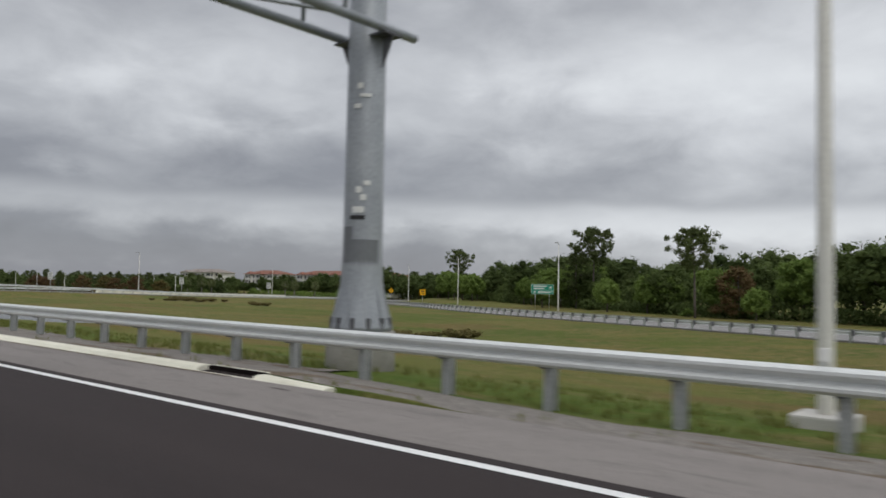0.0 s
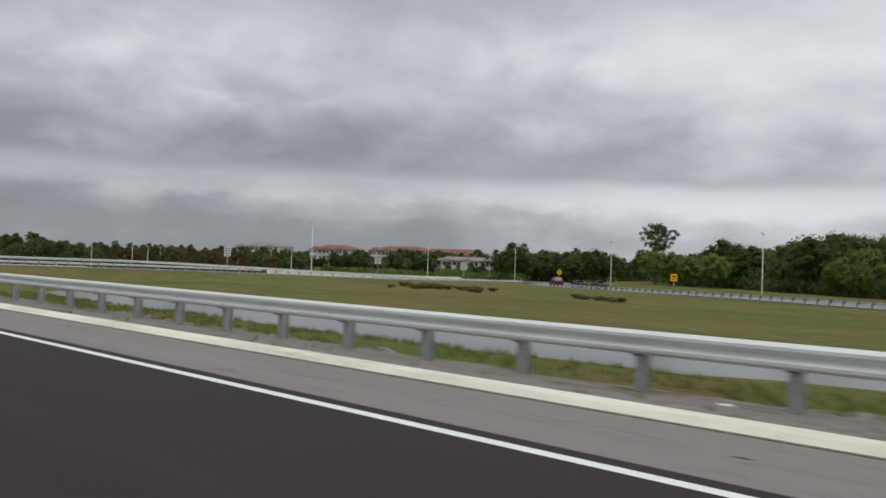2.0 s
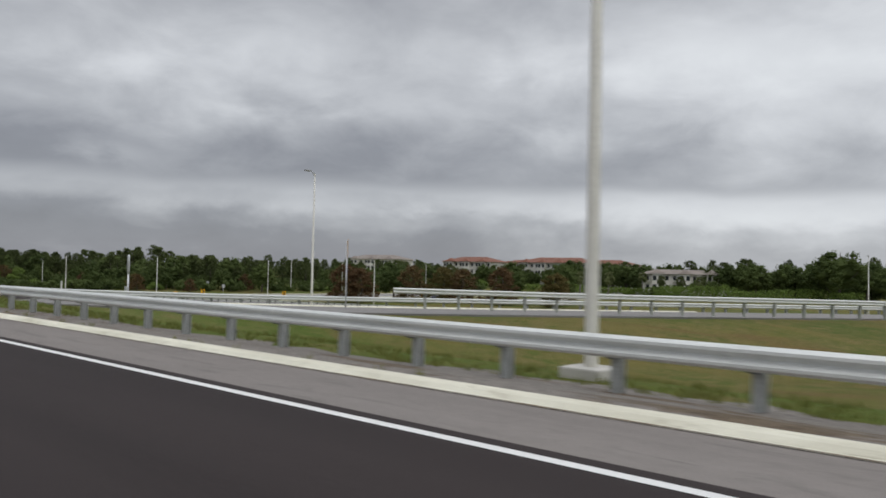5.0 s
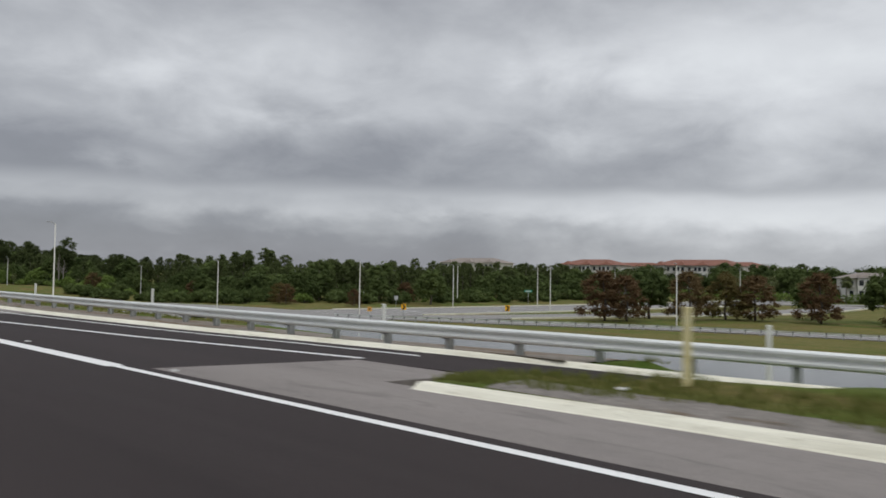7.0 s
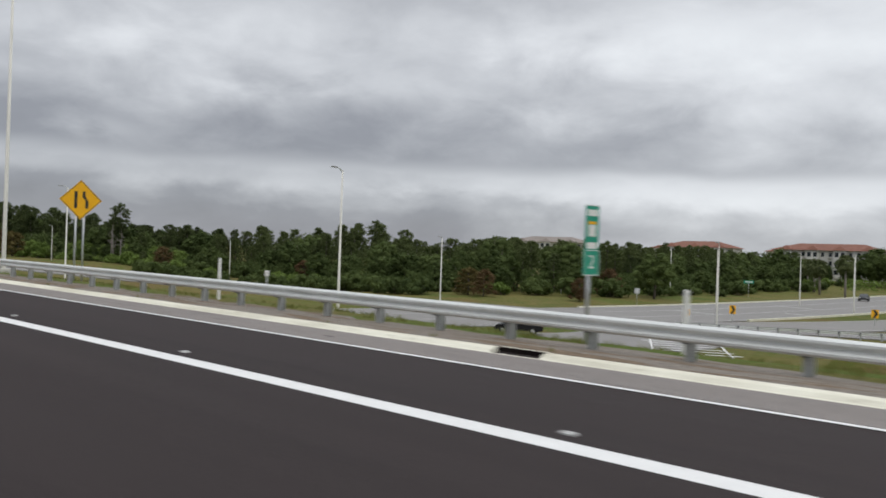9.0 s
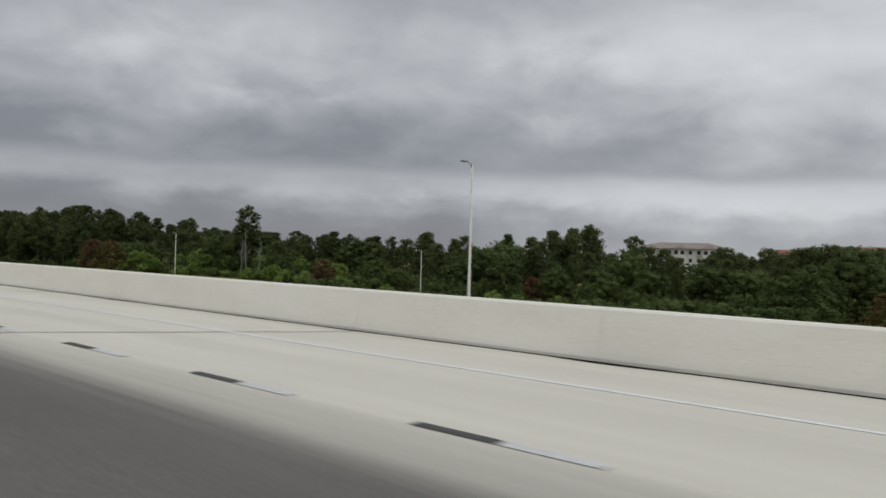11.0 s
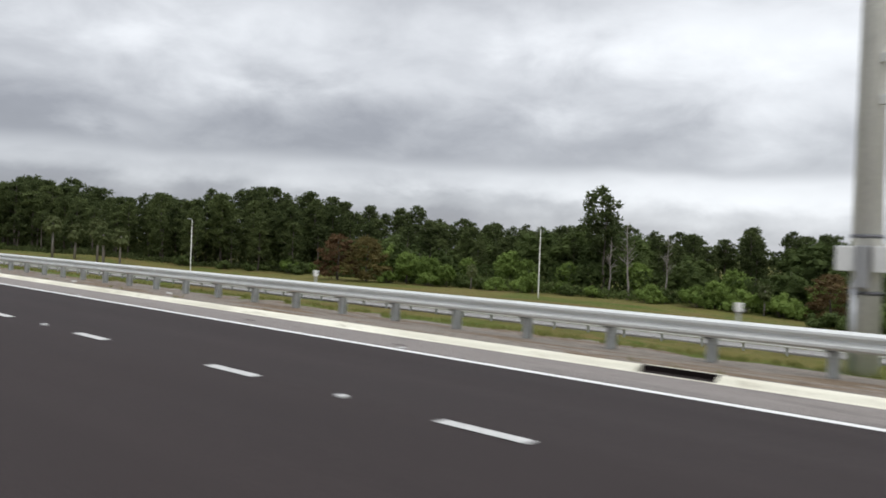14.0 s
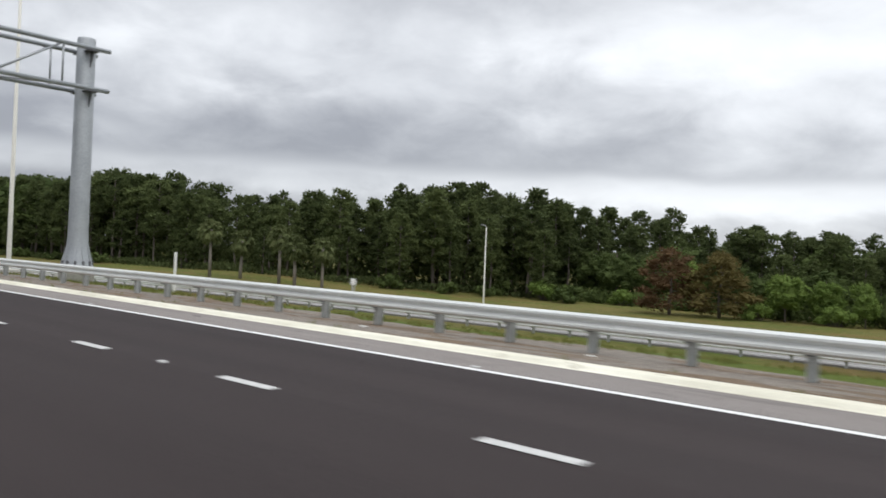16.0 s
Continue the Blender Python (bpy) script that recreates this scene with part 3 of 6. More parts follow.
def pond(name, p):
    cx, cy, rx, ry, wz, lean = p
    bm = bmesh.new()
    ring = [bm.verts.new((cx + 1.25 * rx * math.cos(a), cy + 1.25 * ry * math.sin(a) + lean * 1.25 * rx * math.cos(a), wz)) for a in (2 * math.pi * k / 64 for k in range(64))]
    bm.faces.new(ring)
    tagged(part(name, bm, M["water"]), "still grey pond reflecting the overcast sky", "pond", kind="structure")


pond("water_south", POND_A)
pond("water_middle", POND_B)


# ---------------------------------------------------------------- road markings
def strip(name, path, width, material, label, lift=0.008, parent=None):
    """A painted line along points (x, y) on the carriageway."""
    return sweep(name, [(-width / 2, lift), (width / 2, lift)], [(x, y, road_z(y)) for x, y in path], material, parent, label=label)


def line_thing(name, path, width, label, material=None, lift=0.008):
    return tagged(strip(name, path, width, material or M["paint"], "", lift), label, "road marking", kind="structure")


line_thing("edge_line_south", [(x, -5.12) for x in range(-400, 201, 15)] + [(214, -5.12)], 0.14, "white painted edge line of the lanes")
line_thing("gore_line_left", [(214, -5.12), (240, -5.12), (272, -5.11), (290, -5.04), (306, -4.94), (314, -4.9), (320, -4.9)], 0.28, "broad white painted line at the merge")
line_thing("gore_line_right", [(213.6, -9.72), (216, -9.2), (220, -8.25), (224.9, -7.5), (228, -6.98), (235, -6.28), (241.5, -5.8), (254, -5.3), (262, -5.06)], 0.16, "white painted line of the entry ramp", lift=0.012)
line_thing("edge_line_merge", [(213.6, -11.25), (217.4, -10.85), (221, -10.25), (224, -9.9), (227, -9.65), (231, -9.32), (240, -9.0), (250, -8.65), (262, -8.5), (320, -8.5)], 0.11, "thin white painted edge line", lift=0.014)
line_thing("edge_line_bridge", [(x, -8.5) for x in (320, 340, 360, 370.4)], 0.10, "worn white painted edge line on the bridge")
line_thing("edge_line_north", [(370.4, -8.5), (420, -8.5), (480, -8.5), (560, -8.5), (1200, -8.5)], 0.15, "white painted edge line of the lanes")

DASH0, STEP, DASH_Y = 396.93, 3.66, -4.9


def dashes():
    white = sweep("dash", [(-0.075, 0.008), (0.075, 0.008)], [(0, 0, 0), (0.95, 0, 0)], M["worn_paint"])
    black = sweep("black_dash", [(-0.075, 0.008), (0.075, 0.008)], [(0, 0, 0), (0.95, 0, 0)], M["black_paint"])
    row = thing("dotted_line", Matrix.Identity(4), "row of short white painted dashes between two lanes", "road marking", kind="structure")
    z = road_z(DASH_Y)
    for k in range(-20, 70):
        x = DASH0 + STEP * k
        on_bridge = BRIDGE[0] < x < BRIDGE[1] - 1.6
        child("dash", white.data, row, pose(x + (0.97 if on_bridge else 0), DASH_Y, z))
        if on_bridge:
            child("black_dash", black.data, row, pose(x + 1.93, DASH_Y, z), "black contrast dash")
    for o in (white, black):
        bpy.data.objects.remove(o)


dashes()


# ---------------------------------------------------------------- kerbs
CURB = [(-0.06, -0.06), (-0.06, 0.004), (0.02, 0.012), (0.10, 0.065), (0.16, 0.082), (0.31, 0.078), (0.34, 0.06), (0.34, -0.2)]
WIDE_CURB = [(-0.3, -0.06), (-0.3, 0.005), (-0.1, 0.004), (-0.02, 0.012), (0.06, 0.07), (0.13, 0.092), (0.29, 0.086), (0.32, 0.07), (0.32, -0.2)]
DRAIN_SOUTH, DRAIN_MERGE, DRAIN_NORTH = (7.4, 49.9, 122.1), (240.3, 271.9), (393.2, 423.9)


def kerb(name, runs, label, profile=CURB):
    root = thing(name, Matrix.Identity(4), label, "kerb", kind="structure")
    for path in runs:
        sweep("kerb_stretch", profile, path, M["curb"], root, closed=True)
    return root


def kerb_runs(x0, x1, y, drains, gap=0.75):
    cuts = sorted(d for d in drains if x0 < d < x1)
    ends = [x0] + [c for d in cuts for c in (d - gap, d + gap)] + [x1]
    out = []
    for a, b in zip(ends[::2], ends[1::2]):
        n = max(2, int((b - a) / 3))
        out.append([(a + (b - a) * k / n, y + 0.012 * noise.noise((a + k * 1.7, 0, 0)), road_z(y)) for k in range(n + 1)])
    return out


kerb("kerb_south", [[(4.9, -7.62, road_z(-7.6) - 0.085), (5.7, -7.6, road_z(-7.6) - 0.06), (6.6, -7.6, road_z(-7.6) - 0.03)]] + kerb_runs(8.2, 203, -7.6, DRAIN_SOUTH[1:], 0.8) + [[(203, -7.6, -0.143), (206.5, -7.54, -0.142), (209.8, -7.36, -0.14)]], "pale weathered concrete kerb along the shoulder", WIDE_CURB)


kerb("kerb_merge", [[tuple(p) for p in spline([(164, -50.5, -1.05), (174, -38.0, -1.03), (184, -28.0, -1.0), (193.6, -19.8, -0.84), (198, -16.5, -0.66), (202, -14.7, -0.5), (206, -13.6, -0.43), (209.5, -12.9, -0.38), (213.5, -12.25, -0.318), (218, -11.68, -0.3), (222, -11.0, -0.275), (224.5, -10.74, -0.26), (228, -10.45, -0.25), (232, -10.25, -0.243)], 2)]]
     + kerb_runs(232, BRIDGE[0], -10.25, DRAIN_MERGE, 0.5), "pale weathered concrete kerb along the merging lane")
kerb("kerb_north", [[(x, -10.2 - 1.0 * (1 - smooth(378, 394, x)), road_z(-10.2 - 1.0 * (1 - smooth(378, 394, x)))) for x in (374.6, 376, 378, 380, 382, 384, 386, 388, 390, 392.6)]] + kerb_runs(393.8, 900, -10.2, DRAIN_NORTH, 0.6), "pale weathered concrete kerb along the shoulder")


line_thing("gutter_silt", [(x, -7.485) for x in range(7, 204, 4)], 0.055, "dark silt line along the foot of the kerb", M["soil"], lift=0.013)


def beside(path, off, lift, keep):
    """Points at a side distance from a road's middle line, as far as keep(x, y) holds."""
    out = []
    for k, p in enumerate(path):
        d = path[min(k + 1, len(path) - 1)] - path[max(k - 1, 0)]
        q = p + Vector((d.y, -d.x, 0)).normalized() * off
        if keep(q.x, q.y):
            out.append(tuple(q + Vector((0, 0, lift))))
    return out


def street_kerbs():
    """Low pale kerbs along the cross street and the arm of the junction."""
    low = [(-0.2, -0.15), (-0.2, 0.1), (-0.12, 0.16), (0.2, 0.16), (0.2, -0.15)]
    for off in (-11.1, 11.1):
        kerb("kerb_street", [beside(CROSS, off, 0.02, lambda x, y: -260 < y < -92)], "low pale concrete kerb along the cross street", low)
    kerb("kerb_arm", [beside(ARM, 5.6, 0.04, lambda x, y: y < -100)], "low pale concrete kerb round the junction arm", low)


def street_lines():
    """Painted lines on the side roads."""
    for nm, path, offs, w, keep, lift in (("cross", CROSS, (-10.3, -3.6, 3.6, 10.3), 0.2, lambda x, y: -250 < y < -30, 0.04), ("arm", ARM, (-4.9, 4.9), 0.18, lambda x, y: True, 0.06), ("loop", LOOP, (-3.7, 3.7), 0.18, lambda x, y: x < 290, 0.05),
                                          ("exit", RAMP_A, (-3.9, 3.9), 0.18, lambda x, y: x < 150, 0.04), ("slip", FRONT, (-3.5, 3.5), 0.18, lambda x, y: x > 330, 0.06)):
        for off in offs:
            ob = sweep("street_line_" + nm, [(-w / 2, 0), (w / 2, 0)], beside(path, off, lift, keep), M["worn_paint"])
            tagged(ob, "worn white painted line of a side road", "road marking", kind="structure")
    for x, y, a in ((309, -104, 75), (298, -116, 70), (305, -134, 80)):
        bar = part("stop_line", boxed(0, 0, 0, 6.5, 0.5, 0.012), M["worn_paint"])
        bar.matrix_basis = pose(x, y, -5.945, 0, 0, a - 90)
        tagged(bar, "white painted stop line at the junction", "road marking", kind="structure")


street_kerbs()
street_lines()


def drain(x, y, half):
    """A kerb inlet: a pale concrete frame round a solid pit block painted near-black, with a rusty grate of bars."""
    root = thing("kerb_drain", pose(x, y, road_z(y)), "dark rusty drain grate set in a gap of the kerb", "drain", "kerb drains")
    part("back_lip", boxed(0, -0.36, 0.01, 2 * half, 0.05, 0.14, 0.012), M["curb"], root, "pale concrete lip")
    # the inlet and pit are solid blocks; their shade is put into the colour
    part("throat", boxed(0, -0.285, 0.012, 2 * half - 0.02, 0.1, 0.126), M["pit"], root, "near-black board painted as the shaded inlet opening")
    part("front_lip", boxed(0, 0.03, -0.045, 2 * half, 0.06, 0.11, 0.01), M["curb"], root, "pale concrete lip")
    part("pit", boxed(0, -0.16, -0.085, 2 * half, 0.33, 0.15), M["pit"], root)
    bar = part("bar", boxed(0, -0.16, 0.0, 0.035, 0.33, 0.02), M["grate"], root)
    for k in range(1, 2 * int((half - 0.06) / 0.1) + 1):
        child("bar", bar.data, root, pose((k % 2 * 2 - 1) * ((k + 1) // 2) * 0.1, 0, 0))


for x in DRAIN_SOUTH:
    drain(x, -7.6, 0.8)
small = thing("kerb_hatch", pose(115.0, -7.79, road_z(-7.6) + 0.086), "small dark iron hatch set in the kerb", "hatch")
part("plate", boxed(0, 0, 0.0, 0.5, 0.24, 0.03, 0.006), M["grate"], small)
part("rib", boxed(0, 0, 0.018, 0.42, 0.05, 0.012, 0.003), M["grate"], small)
for x in DRAIN_MERGE:
    drain(x, -10.25, 0.5)
for x in DRAIN_NORTH:
    drain(x, -10.2, 0.6)


# ---------------------------------------------------------------- guard rails
WBEAM = [(0.0, -0.155), (0.018, -0.15), (0.08, -0.11), (0.083, -0.07), (0.02, -0.02), (0.005, 0.0), (0.02, 0.02), (0.083, 0.07), (0.08, 0.11), (0.018, 0.15), (0.0, 0.155)]
WBEAM = [(-s, u) for s, u in WBEAM] + [(-s + 0.006, u) for s, u in reversed(WBEAM)]


def post_mesh():
    bm = bmesh.new()
    box(bm, 0, -0.30, -0.48, 0.14, 0.014, 1.0)
    box(bm, 0, -0.15, -0.48, 0.14, 0.014, 1.0)
    box(bm, 0, -0.225, -0.48, 0.01, 0.14, 1.0)
    me = part("post", bm, M["post"])
    bm = boxed(0, -0.09, -0.03, 0.15, 0.16, 0.30, 0.01)
    bk = part("blockout", bm, M["block"])
    return me, bk


POST, BLOCK = post_mesh()


def guard_rail(name, path, label, top=None, group="guard rails", mirrored=False, spacing=1.905):
    """W-beam rail along path points (x, y, z of the beam's top); posts stand behind the beam."""
    pts = [Vector(p) for p in path]
    root = thing(name, Matrix.Translation(pts[0]), label, "guard rail", group)
    flip = -1 if mirrored else 1
    prof = [(flip * s, u - 0.155) for s, u in WBEAM]
    sweep("beam", prof, [p - pts[0] for p in pts], M["rail"], root, closed=True)
    run = 0.6
    for a, b in zip(pts, pts[1:]):
        seg = (b - a).length
        yaw = math.degrees(math.atan2(b.y - a.y, b.x - a.x)) + (180 if mirrored else 0)
        while run < seg:
            p = a + (b - a) * (run / seg) - pts[0]
            m = pose(p.x, p.y, p.z - 0.155, random.uniform(-0.8, 0.8), random.uniform(-1.2, 1.2), yaw)
            post = child("post", POST.data, root, m)
            child("blockout", BLOCK.data, post)
            run += spacing
        run -= seg
    return root


RAIL = "galvanised steel guard rail on posts"
guard_rail("guard_rail", [(-90, -9.2, 0.629)] + [(x, -9.2, 0.629) for x in range(-60, 181, 15)] + [(189.6, -9.2, 0.64)], RAIL + " beside the shoulder")
guard_rail("guard_rail", [(p.x, p.y, p.z) for p in spline([(156, -75, -0.8), (162, -58, -0.55), (172, -42.5, -0.42), (184, -29, -0.38), (195, -20, -0.27), (199, -16.9, -0.04), (204, -15.0, 0.12), (212, -13.6, 0.22), (222, -12.6, 0.25), (250, -12.45, 0.26), (275, -12.45, 0.36), (300, -12.45, 0.44), (318, -12.3, 0.5), (320.5, -11.9, 0.5)], 3)], RAIL + " along the merging lane")
guard_rail("guard_rail", [(p.x, p.y, p.z) for p in spline([(150, -140, -2.3), (142, -118, -1.85), (140.5, -105, -1.55), (142, -95, -1.3), (146, -75, -0.6), (152, -55, 0.1), (163.7, -40, 0.27), (172, -29.5, 0.45)], 3)], RAIL + " on the entry ramp bank")
guard_rail("guard_rail", [(p.x, p.y, p.z) for p in spline([(-78, 2, -0.1), (-40, -21, -0.3), (-5, -41, -0.45), (48, -71, -1.0), (88, -98, -1.5), (122, -121, -2.1), (134, -131, -2.3)], 4)], RAIL + " on the exit ramp bank", mirrored=True)
guard_rail("guard_rail", [(p.x, p.y, p.z) for p in spline([(374.3, -11.9, 0.5), (377, -12.2, 0.46), (384, -12.5, 0.441), (420, -12.5, 0.441), (700, -12.5, 0.441)], 12)], RAIL + " behind the shoulder")
guard_rail("guard_rail", [(p.x, p.y, p.z) for p in spline([(300, -78, -5.3), (276, -89, -5.3), (250, -99, -5.25), (215, -107, -5.1), (188, -121, -4.5)], 4)], RAIL + " round the loop ramp")
guard_rail("guard_rail", [(p.x, p.y, p.z) for p in spline([(425, -54.5, -4.1), (455, -46.2, -3.2), (510, -41.5, -2.75), (560, -37, -2.45), (640, -25.5, -1.8)], 4)], RAIL + " along the slip road", spacing=2.6)
bpy.data.objects.remove(POST), bpy.data.objects.remove(BLOCK)


def barrier():
    """Concrete bridge barrier with its sloped face, cast joints and end."""
    prof = [(0.0, -0.1), (0.0, 0.0), (0.015, 0.05), (0.06, 0.22), (0.20, 0.82), (0.235, 0.86), (0.44, 0.86), (0.46, 0.82), (0.46, -0.4)]
    root = thing("barrier", pose(0, 0, 0), "pale concrete bridge barrier with vertical joints", "barrier", kind="structure")
    x, end = BRIDGE[0], BRIDGE[1] + 3.9
    while x < end - 0.3:
        x2 = min(x + 6.2, end)
        if end - x2 < 2:
            x2 = end
        sweep("barrier_stretch", prof, [(x + 0.005, -11.62, -0.235), (x2 - 0.005, -11.62, -0.235)], M["barrier"], root, closed=True)
        x = x2


barrier()


# ---------------------------------------------------------------- verge: bare soil and gravel under the rail
def verge(name, x0, x1, outer, label):
    """A thin irregular sheet of soil lying on the ground from the kerb to past the rail."""
    bm, rows = bmesh.new(), []
    n = int((x1 - x0) / 0.9)
    for i in range(n + 1):
        x = x0 + (x1 - x0) * i / n
        a = curb_back(x) - 0.004
        w = outer * (0.86 + 0.22 * noise.noise((x * 0.16, 0, 2)) + 0.26 * noise.noise((x * 0.9, 0, 7)))
        w = max(0.35, w)
        rows.append([bm.verts.new((x, a - w * f, ground_z(x, min(a - w * f, curb_back(x) - 0.001)) + lift)) for f, lift in ((0, 0.0), (0.12, 0.02), (0.3, 0.03), (0.5, 0.032), (0.7, 0.03), (0.9, 0.02), (1.0, -0.03))])
    for a, b in zip(rows, rows[1:]):
        for k in range(6):
            bm.faces.new((a[k], a[k + 1], b[k + 1], b[k]))
    tagged(part(name, bm, M["soil"] if x0 > 200 else M["gravel"]), label, "soil", kind="structure")


verge("verge_south", 7, 174, 2.6, "grey gravelly soil strip under the guard rail")
verge("verge_nose", 174, 209, 1.15, "grey gravelly soil strip on the merge nose")
verge("verge_first", -90, 7, 1.9, "grey gravelly soil strip under the guard rail")
verge("verge_merge", 211, 319, 3.4, "grey-brown gravelly soil strip under the guard rail")
verge("verge_north", 374.4, 700, 4.0, "grey-brown gravelly soil strip under the guard rail")


# ---------------------------------------------------------------- lamp posts
def lamp_post(x, y, z, height=17.0, radius=0.112, arm=1.6, head_yaw=90.0, base=True, group="lamp posts", label="tall pale concrete lamp post on a square footing"):
    root = thing("lamp_post", pose(x, y, z, 0, 0, head_yaw), label, "lamp post", group)
    part("pole", tube(bmesh.new(), [(0, 0, -0.4), (0, 0, 0.5), (0, 0, height)], [radius, radius, radius * 0.5], 14), M["pole"], root)
    if base:
        part("footing", boxed(0, 0, -0.05, 0.75, 0.75, 0.5, 0.03), M["concrete"], root, "grey concrete footing")
    part("arm", tube(bmesh.new(), [(0, 0, height - 0.15), (arm * 0.4, 0, height + 0.12), (arm, 0, height + 0.2)], [0.045, 0.04, 0.035], 8), M["alu"], root)
    part("lantern", boxed(arm + 0.2, 0, height + 0.19, 0.5, 0.26, 0.11, 0.035), M["box_grey"], root, "flat grey lantern")
    return root


for x, y in ((-1.1, -11.3), (52.6, -10.85), (98.3, -10.9), (148.15, -10.9), (184.0, -11.0), (257.9, -15.5), (309.0, -15.2), (407.4, -14.3), (468.4, -14.2), (521.6, -14.2), (590, -14.2)):
    lamp_post(x, y, ground_z(x, y))
lamp_post(374.0, -12.8, -0.8)
for x, y, top in ((357.7, -38.5, 7.4), (308.3, -38.0, 7.2)):
    lamp_post(x, y, ground_z(x, y), top - ground_z(x, y), 0.12, 0.6, base=False, group="side road lamps", label="pale lamp post standing below the bridge")
lamp_post(188.5, -36.8, ground_z(188.5, -36.8), 12.4, 0.1, 0.5, base=False, label="slim pale lamp post beside the entry ramp")
SMALL = "slim pale lamp post beside a side road"
for x, y, top in ((51.2, -88.9, 0), (91, -116.4, 0), (132, -146.4, 0), (156.7, -85.8, 0), (173.4, -134.5, 0), (180, -179, 0)):
    lamp_post(x, y, ground_z(x, y), height=9.2, radius=0.10, arm=0.35, base=False, group="side road lamps", label=SMALL)
for x, y in ((295, -130), (329, -139), (312, -119), (306, -140.5), (296.3, -80), (330.9, -75), (424, -104.0), (478, -84.5), (532, -64.7), (582.2, -45.2), (636, -33), (254, -103.5), (225, -135), (268, -160), (305, -172)):
    lamp_post(x, y, ground_z(x, y), height=9.2, radius=0.10, arm=0.35, base=False, group="side road lamps", label=SMALL)


# ---------------------------------------------------------------- trees
class Foliage:
    """Gathers leaf quads and inner masses, then links them as one mesh."""

    def __init__(self, seed):
        self.rng, self.verts, self.faces = random.Random(seed), [], []

    def core(self, c, radius, flat=0.8):
        """The dense, uneven inside of one tuft."""
        k, s = len(self.verts), self.rng.uniform(0, 50)
        rings = ((-0.8, 0.6), (-0.1, 1.0), (0.6, 0.8))
        self.verts.append(c + Vector((0, 0, -radius * flat)))
        for h, w in rings:
            for q in range(6):
                a = q * math.pi / 3 + h
                r = radius * (0.85 + 0.7 * noise.noise((math.cos(a) * 1.5 + s, math.sin(a) * 1.5, h * 1.5)))
                self.verts.append(c + Vector((math.cos(a) * w * r, math.sin(a) * w * r, h * r * flat)))
        self.verts.append(c + Vector((0, 0, radius * flat)))
        for q in range(6):
            n = (q + 1) % 6
            self.faces += [(k, k + 1 + n, k + 1 + q), (k + 1 + q, k + 1 + n, k + 7 + n, k + 7 + q), (k + 7 + q, k + 7 + n, k + 13 + n, k + 13 + q), (k + 13 + q, k + 13 + n, k + 19)]

    def tuft(self, c, radius, count, size, flat=0.8, needle=False, droop=0.0):
        """Leaves strewn round a centre: broad ones lie on the skin, needles stand out from it."""
        g, u = self.rng.gauss, self.rng.uniform
        for _ in range(count):
            d = Vector((g(0, 1), g(0, 1), g(0, 1) + 0.15)).normalized()
            p = c + Vector((d.x, d.y, d.z * flat)) * radius * u(0.55, 1.1)
            if needle:
                b = (d + Vector((g(0, 0.4), g(0, 0.4), g(0, 0.4) + 0.3 - droop))).normalized()
                n = b.cross(Vector((g(0, 1), g(0, 1), g(0, 1)))).normalized()
                w = 0.42
            else:
                n = (d + Vector((g(0, 0.55), g(0, 0.55), g(0, 0.55) + 0.2))).normalized()
                b = n.cross(Vector((g(0, 1), g(0, 1), g(0, 1)))).normalized()
                w = 0.62
            t = n.cross(b)
            s, k = size * u(0.6, 1.4), len(self.verts)
            self.verts += [p - b * s, p - t * s * w - b * s * 0.1, p + b * s, p + t * s * w + b * s * u(-0.3, 0.3)]
            self.faces.append((k, k + 1, k + 2, k + 3))

    def link(self, name, material, parent):
        me = bpy.data.meshes.new(name)
        me.from_pydata(self.verts, [], self.faces)
        me.materials.append(material)
        ob = new(name, me)
        ob.parent = parent
        return ob


HEIGHT = {}


def limb(bm, a, b, r):
    tube(bm, [a, a.lerp(b, 0.6) + Vector((0, 0, -0.05 * (b - a).length)), b], [r, r * 0.65, r * 0.2], 4, False)


